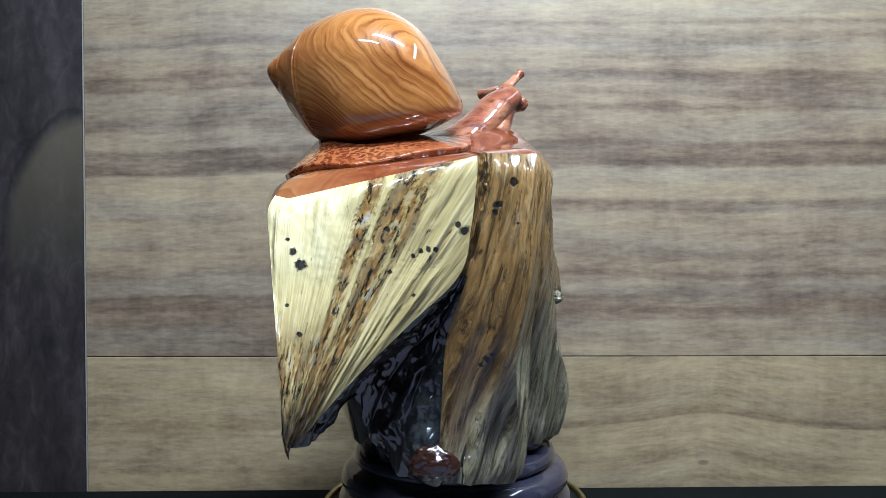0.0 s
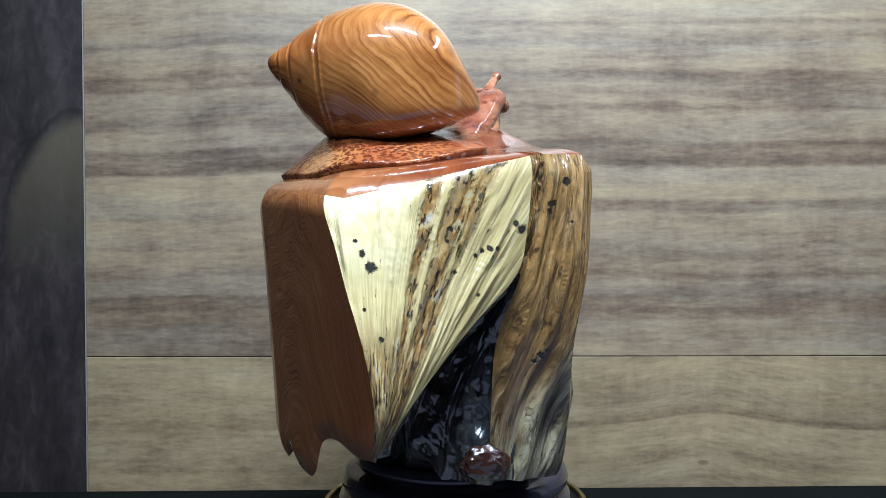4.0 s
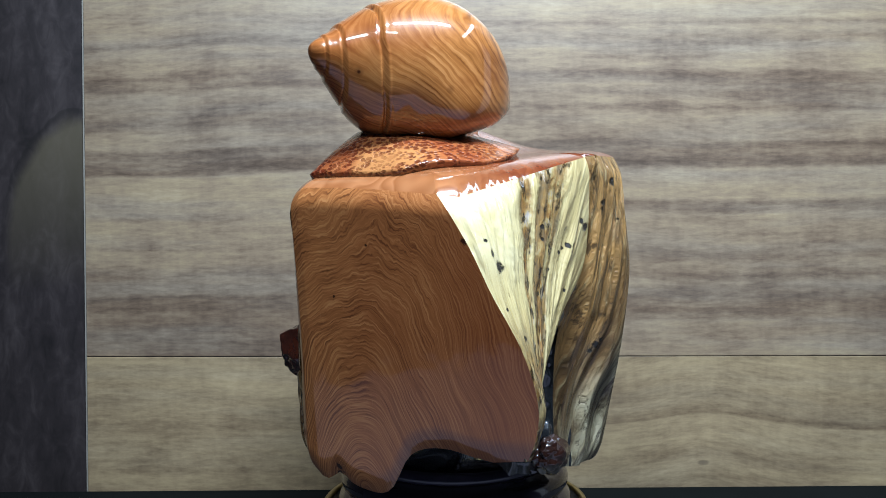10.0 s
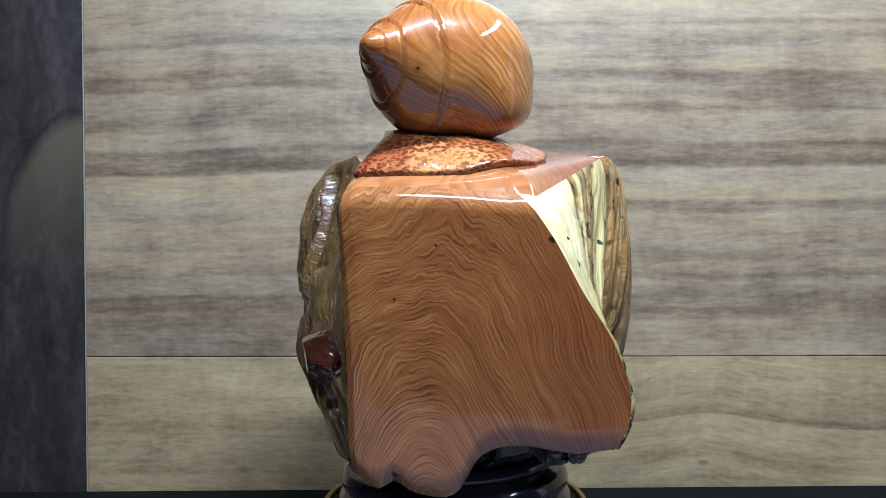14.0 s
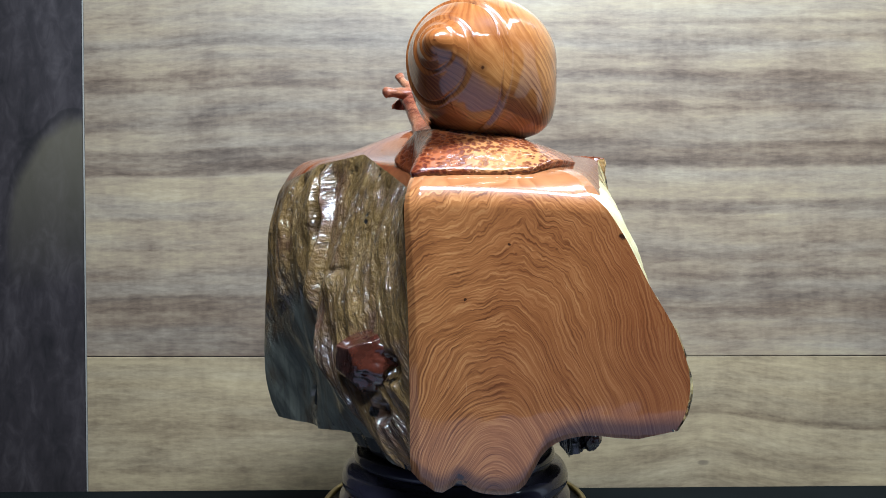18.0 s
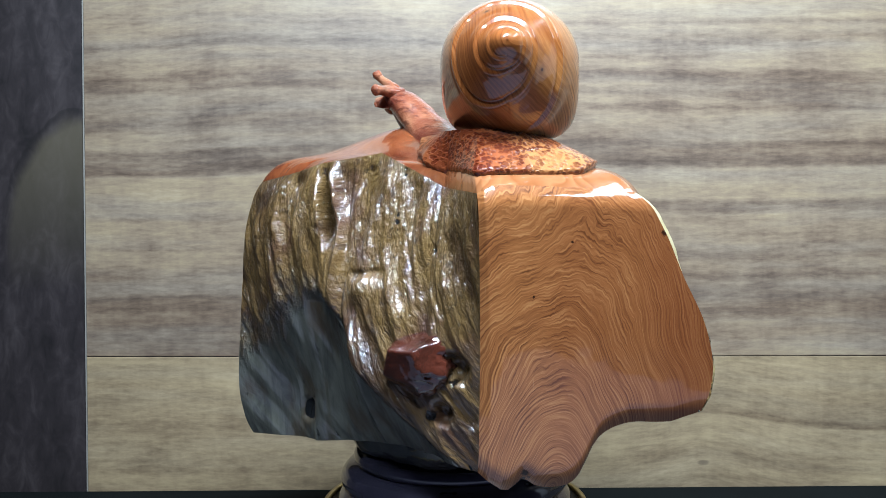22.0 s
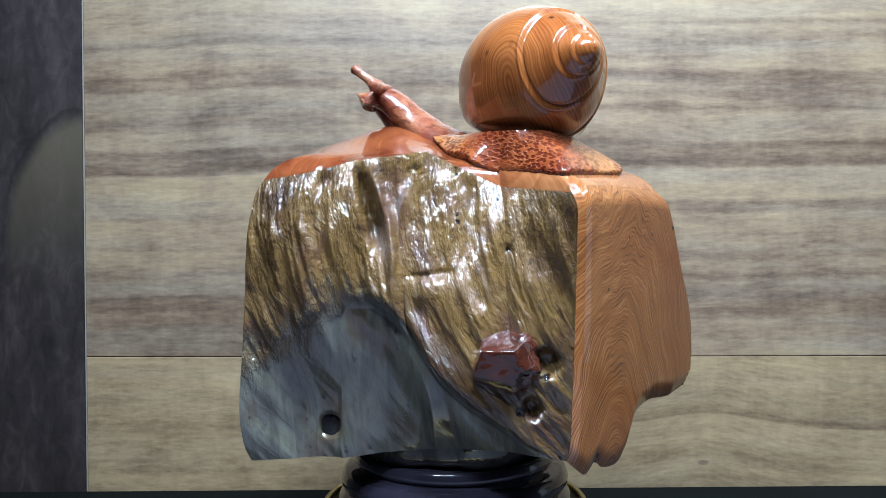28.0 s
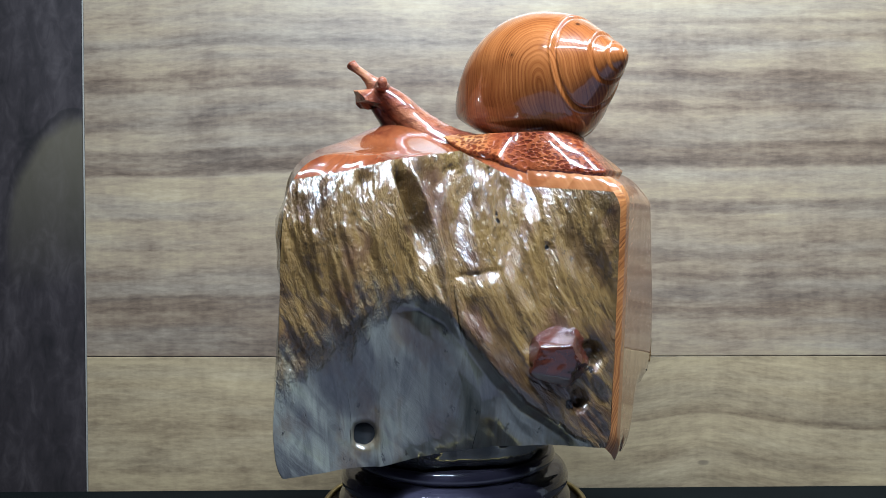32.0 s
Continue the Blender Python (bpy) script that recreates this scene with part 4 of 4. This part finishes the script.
for a, b, n, kind in SPANS:
    g = side(a, b, n, kind)
    loop_top += [g[i, 0] for i in range(n - 1)]
    loop_bot += [g[i, -1] for i in range(n - 1)]
    vs, fs = pile.setdefault(kind, ([], []))
    k = len(vs)
    vs += [world_pt(q) for q in g.reshape(-1, 3)]
    quads = [tuple(i + k for i in f) for f in grid_faces(n, NV)]
    if kind == "hollow":
        # above the hollow the narrow strip is plain ridge wood
        high = [f for f in quads if (f[0] - k) % NV < 0.4 * NV]
        quads = [f for f in quads if (f[0] - k) % NV >= 0.4 * NV]
        v2, f2 = pile.setdefault("column", ([], []))
        k2 = len(v2) - k
        v2 += vs[k:]
        f2 += [tuple(i + k2 for i in f) for f in high]
    fs += quads
for kind, (vs, fs) in pile.items():
    nm, mt, lb = LOOK[kind]
    part(nm, vs, fs, mt, block, lb)


def cap(name, loop, rings, height, material, label, power=12):
    vs = []
    for p in loop:
        for r in rings:
            q = MID + (np.array(p[:2]) - MID) * r
            w = r ** power
            vs.append(world_pt((q[0], q[1], p[2] * w + height(q[0], q[1]) * (1 - w))))
    return part(name, vs, grid_faces(len(loop), len(rings), True), material, block, label)


RINGS = [1.0, 0.995, 0.985, 0.97, 0.95, 0.92, 0.88, 0.84, 0.8, 0.75, 0.7, 0.62, 0.54, 0.45, 0.35, 0.25, 0.15, 0.07, 0.0]
cap("polished_top", loop_top, RINGS, top_height, M_TOP, "red-brown polished top")
cap("underside", loop_bot, [1.0, 0.985, 0.97, 0.95, 0.92, 0.88, 0.82, 0.76, 0.7, 0.64, 0.58, 0.5, 0.4, 0.3, 0.1, 0.0], lambda x, y: -0.2825 + 0.085 * float(sm(0.105, 0.145, math.hypot(x, y))), M_HOL, "dark underside", 16)


# ---- the snail ----
def spine(points, n):
    c = rounded(points, 24)
    f = np.linspace(0, 1, n) * (len(c) - 1)
    i = np.minimum(f.astype(int), len(c) - 2)
    return c[i] + (c[i + 1] - c[i]) * (f - i)[:, None]


# Stations of the shell from its apex to the lip: along, across, top, foot, half width.
SHELL = [(-0.2000, -0.0080, 0.1340, 0.1330, 0.0008), (-0.1985, -0.0082, 0.1385, 0.1270, 0.0060), (-0.1935, -0.0095, 0.1435, 0.1190, 0.0135), (-0.1810, -0.0130, 0.1520, 0.1030, 0.0255), (-0.1650, -0.0185, 0.1645, 0.0800, 0.0405),
         (-0.1470, -0.0255, 0.1765, 0.0600, 0.0560), (-0.1200, -0.0335, 0.1872, 0.0490, 0.0695), (-0.0900, -0.0420, 0.1920, 0.0490, 0.0755), (-0.0600, -0.0480, 0.1870, 0.0550, 0.0735), (-0.0300, -0.0530, 0.1665, 0.0630, 0.0630),
         (-0.0060, -0.0550, 0.1290, 0.0740, 0.0440), (0.0080, -0.0560, 0.1010, 0.0810, 0.0240), (0.0120, -0.0560, 0.0910, 0.0860, 0.0010)]


# Degrees from the foot of the whorl, and distance from the apex.
SEAM = [(0, 0.0300), (45, 0.0435), (77, 0.0510), (107, 0.0560), (163, 0.0580), (211, 0.0515), (250, 0.0450), (280, 0.0465), (300, 0.0490), (320, 0.0550), (360, 0.0667)]


def suture(al):
    """Distance of the main seam from the apex, by the angle round the axis from the crest."""
    return float(np.interp(math.degrees(al - math.pi) % 360, *zip(*SEAM)))


def build_shell():
    nl, na = 340, 260
    st = rounded(SHELL, 40)
    way = np.concatenate([[0], np.cumsum(np.hypot(np.hypot(*np.diff(st[:, :2], axis=0).T), np.diff(st[:, 4])))])
    us = np.linspace(0, 1, nl) ** 1.2 * way[-1]
    rows = np.stack([np.interp(us, way, st[:, k]) for k in range(5)], 1)
    right = np.array([-0.17, -0.985, 0.0])
    vs = []
    for x, y, top, foot, half in rows:
        l = x + 0.2
        c = np.array([x, y, 0.56 * top + 0.44 * foot])
        for k in range(na):
            al = 2 * math.pi * k / na
            rel = 1.0
            for m in range(3):
                ls = suture(al) * 0.45 ** m
                w = 0.0008 + 0.014 * ls
                fade = 1 - float(sm(2.6, 3.1, al)) * float(al < math.pi) if m == 0 else 1.0
                e = (l - ls) / w
                rel -= 0.055 * fade * math.exp(-e * e)
                rel += 0.020 * fade * math.exp(-((l - ls) / w - 2.0) ** 2)
                rel += (0.010 + 0.016 * (m > 0)) * fade * math.exp(-((l - ls * 1.16) / (0.13 * ls + 0.001)) ** 2)
                rel -= (0.008 + 0.018 * (m > 0)) * fade * math.exp(-((l - ls * 0.86) / (0.13 * ls + 0.001)) ** 2)
            ca, sa = math.cos(al), math.sin(al)
            n = 2.0
            if ca < 0:
                n += (2.4 if sa > 0 else 1.4) * float(sm(0.07, 0.13, l))
            r = rel * (abs(ca) ** n + abs(sa) ** n) ** (-1 / n)
            rise = (top - c[2]) if ca > 0 else (c[2] - foot)
            # flared lip where the shell opens over the neck
            lip = 1 + 0.05 * float(sm(0.196, 0.209, l))
            vs.append(world_pt(c + right * 0.935 * half * r * sa * lip + np.array([0, 0, 1]) * rise * r * ca))
    return part("shell", vs, [(i * na + k, i * na + (k + 1) % na, (i + 1) * na + (k + 1) % na, (i + 1) * na + k) for i in range(nl - 1) for k in range(na)],
                M_SHELL, carving, "glossy orange-brown coiled shell with fine wood grain")


LOOP = sorted((math.atan2(p[1] - MID[1], p[0] - MID[0]), math.hypot(p[0] - MID[0], p[1] - MID[1]), p[2]) for p in loop_top)
LOOP = np.array(LOOP)


def rim_share(q):
    """How far out a place on the block's top lies: 1 at its edge."""
    d = np.array(q) - MID
    return math.hypot(*d) / np.interp(math.atan2(d[1], d[0]), LOOP[:, 0], LOOP[:, 1])


def surface(q):
    d = np.array(q) - MID
    w = min(1.0, rim_share(q)) ** 12
    return np.interp(math.atan2(d[1], d[0]), LOOP[:, 0], LOOP[:, 2]) * w + top_height(q[0], q[1]) * (1 - w)


def build_body():
    """The foot of the snail: a skirt from under the shell down to a wavy rim that overhangs the block's top."""
    n, m = 220, 26
    vs = []
    for i in range(n):
        a = 2 * math.pi * i / n
        ca, sa = math.cos(a), math.sin(a)
        c = np.array([-0.080, -0.018])
        # outline: long towards the tail, drawn out to a point
        tail = math.exp(-((abs(a - math.pi + 0.12)) / 0.42) ** 2)
        wide = 0.113 if sa < 0 else 0.066
        out = (abs(ca / 0.103) ** 2.3 + abs(sa / wide) ** 2.3) ** (-1 / 2.3) + 0.014 * tail
        out *= 1 + 0.05 * fbm((ca * 3, sa * 3, 2.0), 3)
        while rim_share(c + np.array([ca, sa]) * out) > (0.91 if ca < -0.5 else 0.945):
            out *= 0.985
        inn = 1 / math.sqrt((ca / 0.060) ** 2 + (sa / 0.046) ** 2)
        rim = c + np.array([ca, sa]) * out
        zr = surface(rim) + 0.0055 + 0.002 * math.sin(5 * a) * (1 - tail)
        for k in range(m):
            u = k / (m - 3)
            if k < m - 2:
                r = inn + (out - inn) * u
                z = 0.060 + (zr - 0.060) * (0.8 * u + 0.2 * u ** 2)
            else:
                r = out - (0.001 if k == m - 2 else 0.007)
                z = zr - 0.0025 if k == m - 2 else zr - 0.012
            vs.append(world_pt((c[0] + ca * r, c[1] + sa * r, z)))
    return part("snail_foot", vs, grid_faces(n, m, True), M_SKIN, carving, "red-brown tooled snail foot with a wavy rim")


def tube(name, points, radii, parent, label, material, n=40, ring=24, flat=1.0, rough=0.0):
    sp = spine(points, n)
    rr = np.interp(np.linspace(0, 1, n), np.linspace(0, 1, len(radii)), radii)
    vs = []
    for i, c in enumerate(sp):
        d = sp[min(i + 1, n - 1)] - sp[max(i - 1, 0)]
        d /= np.linalg.norm(d)
        s1 = np.cross(d, (0, 0, 1))
        s1 /= np.linalg.norm(s1) + 1e-9
        s2 = np.cross(s1, d)
        for k in range(ring):
            a = 2 * math.pi * k / ring
            r = rr[i] * (1 + rough * fbm(tuple(c * 90 + s1 * math.cos(a) * 2), 2))
            vs.append(world_pt(c + s1 * r * math.cos(a) + s2 * r * flat * math.sin(a)))
    faces = [(i * ring + k, i * ring + (k + 1) % ring, (i + 1) * ring + (k + 1) % ring, (i + 1) * ring + k) for i in range(n - 1) for k in range(ring)]
    faces += [tuple(range(ring)), tuple((n - 1) * ring + k for k in range(ring))]
    return part(name, vs, faces, material, parent, label)


build_shell()
build_body()
tube("head", [(-0.055, -0.018, 0.026), (-0.004, 0.004, 0.044), (0.030, 0.022, 0.072), (0.052, 0.038, 0.097), (0.068, 0.052, 0.109)], [0.046, 0.036, 0.027, 0.023, 0.019], carving, "raised snail head and neck", M_NECK, flat=0.70, rough=0.05)
tube("throat", [(0.026, 0.008, 0.014), (0.040, 0.019, 0.050), (0.054, 0.034, 0.080), (0.064, 0.046, 0.098)], [0.034, 0.024, 0.017, 0.013], carving, "throat web under the chin", M_NECK, flat=0.9, rough=0.04)
tube("tentacle", [(0.062, 0.050, 0.112), (0.070, 0.058, 0.124), (0.077, 0.066, 0.132), (0.0825, 0.0705, 0.138), (0.084, 0.0715, 0.140)], [0.010, 0.0056, 0.0045, 0.0056, 0.003], carving, "", M_NECK, rough=0.2)
tube("tentacle", [(0.058, 0.048, 0.110), (0.050, 0.061, 0.114), (0.042, 0.072, 0.115), (0.036, 0.079, 0.1145), (0.034, 0.081, 0.114)], [0.011, 0.0068, 0.0052, 0.006, 0.003], carving, "", M_NECK, rough=0.2)
tube("feeler", [(0.072, 0.052, 0.102), (0.081, 0.052, 0.100), (0.087, 0.053, 0.096)], [0.012, 0.010, 0.005], carving, "", M_NECK, rough=0.25)


# ---- the knot on the bark ----
FACETS = [((-0.54, 0.83, -0.10), 0.58), ((-0.25, 0.45, 0.86), 0.66), ((-0.95, -0.05, 0.25), 0.78), ((-0.35, 0.75, -0.65), 0.80), ((0.45, 0.85, 0.25), 0.82)]


def lump(name, centre, size, parent, material, label, amp=0.25, seed=0.0, cuts=()):
    bm = bmesh.new()
    bmesh.ops.create_icosphere(bm, subdivisions=5, radius=1)
    for v in bm.verts:
        k = 1 + amp * fbm((v.co.x * 1.6 + seed, v.co.y * 1.6, v.co.z * 1.6), 4)
        p = np.array(v.co) * k
        for way, at_most in cuts:
            way = np.array(way) / np.linalg.norm(way)
            over = float(p @ way) - at_most
            if over > 0:
                p = p - way * over * 0.93
        v.co = world_pt(np.array(centre) + p * np.array(size))
    me = bpy.data.meshes.new(name)
    bm.to_mesh(me)
    bm.free()
    me.shade_smooth()
    me.materials.append(material)
    ob = new(name, me)
    ob.parent = parent
    return tagged(ob, label=label)


lump("muzzle", (0.066, 0.060, 0.1035), (0.018, 0.021, 0.014), carving, M_NECK, "blunt angular muzzle", 0.35, 2.0,
     [((0.45, 0.85, -0.25), 0.62), ((0, 0.2, 1), 0.55), ((0.1, 0.2, -1), 0.5), ((0.85, -0.45, 0.1), 0.62), ((-0.8, 0.5, 0.2), 0.62), ((-0.3, 0.8, 0.6), 0.62)])
M_KNOT = mat_plain("knot_wood", "2A150F", "54281C", 60, 0.2, coat=1.0, strength=0.5, dist=0.003)
lump("knot", (-0.157, 0.068, -0.158), (0.030, 0.036, 0.029), block, M_KNOT, "protruding dark red-brown knot with flat cut faces", 0.28, 3.0, FACETS)
M_BURL = mat_plain("burl_wood", "1E120E", "38201A", 40, 0.25, coat=1.0, strength=0.25, dist=0.002)
lump("burl", (-0.020, -0.152, -0.262), (0.024, 0.012, 0.018), block, M_BURL, "small glossy dark brown burl at the foot", 0.2, 8.0)
lump("knob", (0.112, -0.010, -0.118), (0.010, 0.010, 0.007), block, M_COL, "small weathered knob on the ridge", 0.3, 5.0)


def motions():
    """The turntable carries the stand and the carving round at an even pace."""
    for thing in (turntable, stand, carving):
        walk(thing, [(t, pose(AXIS[0], AXIS[1], 0, 0, 0, 148.9 * t / 32)) for t in range(0, 33, 4)])


motions()
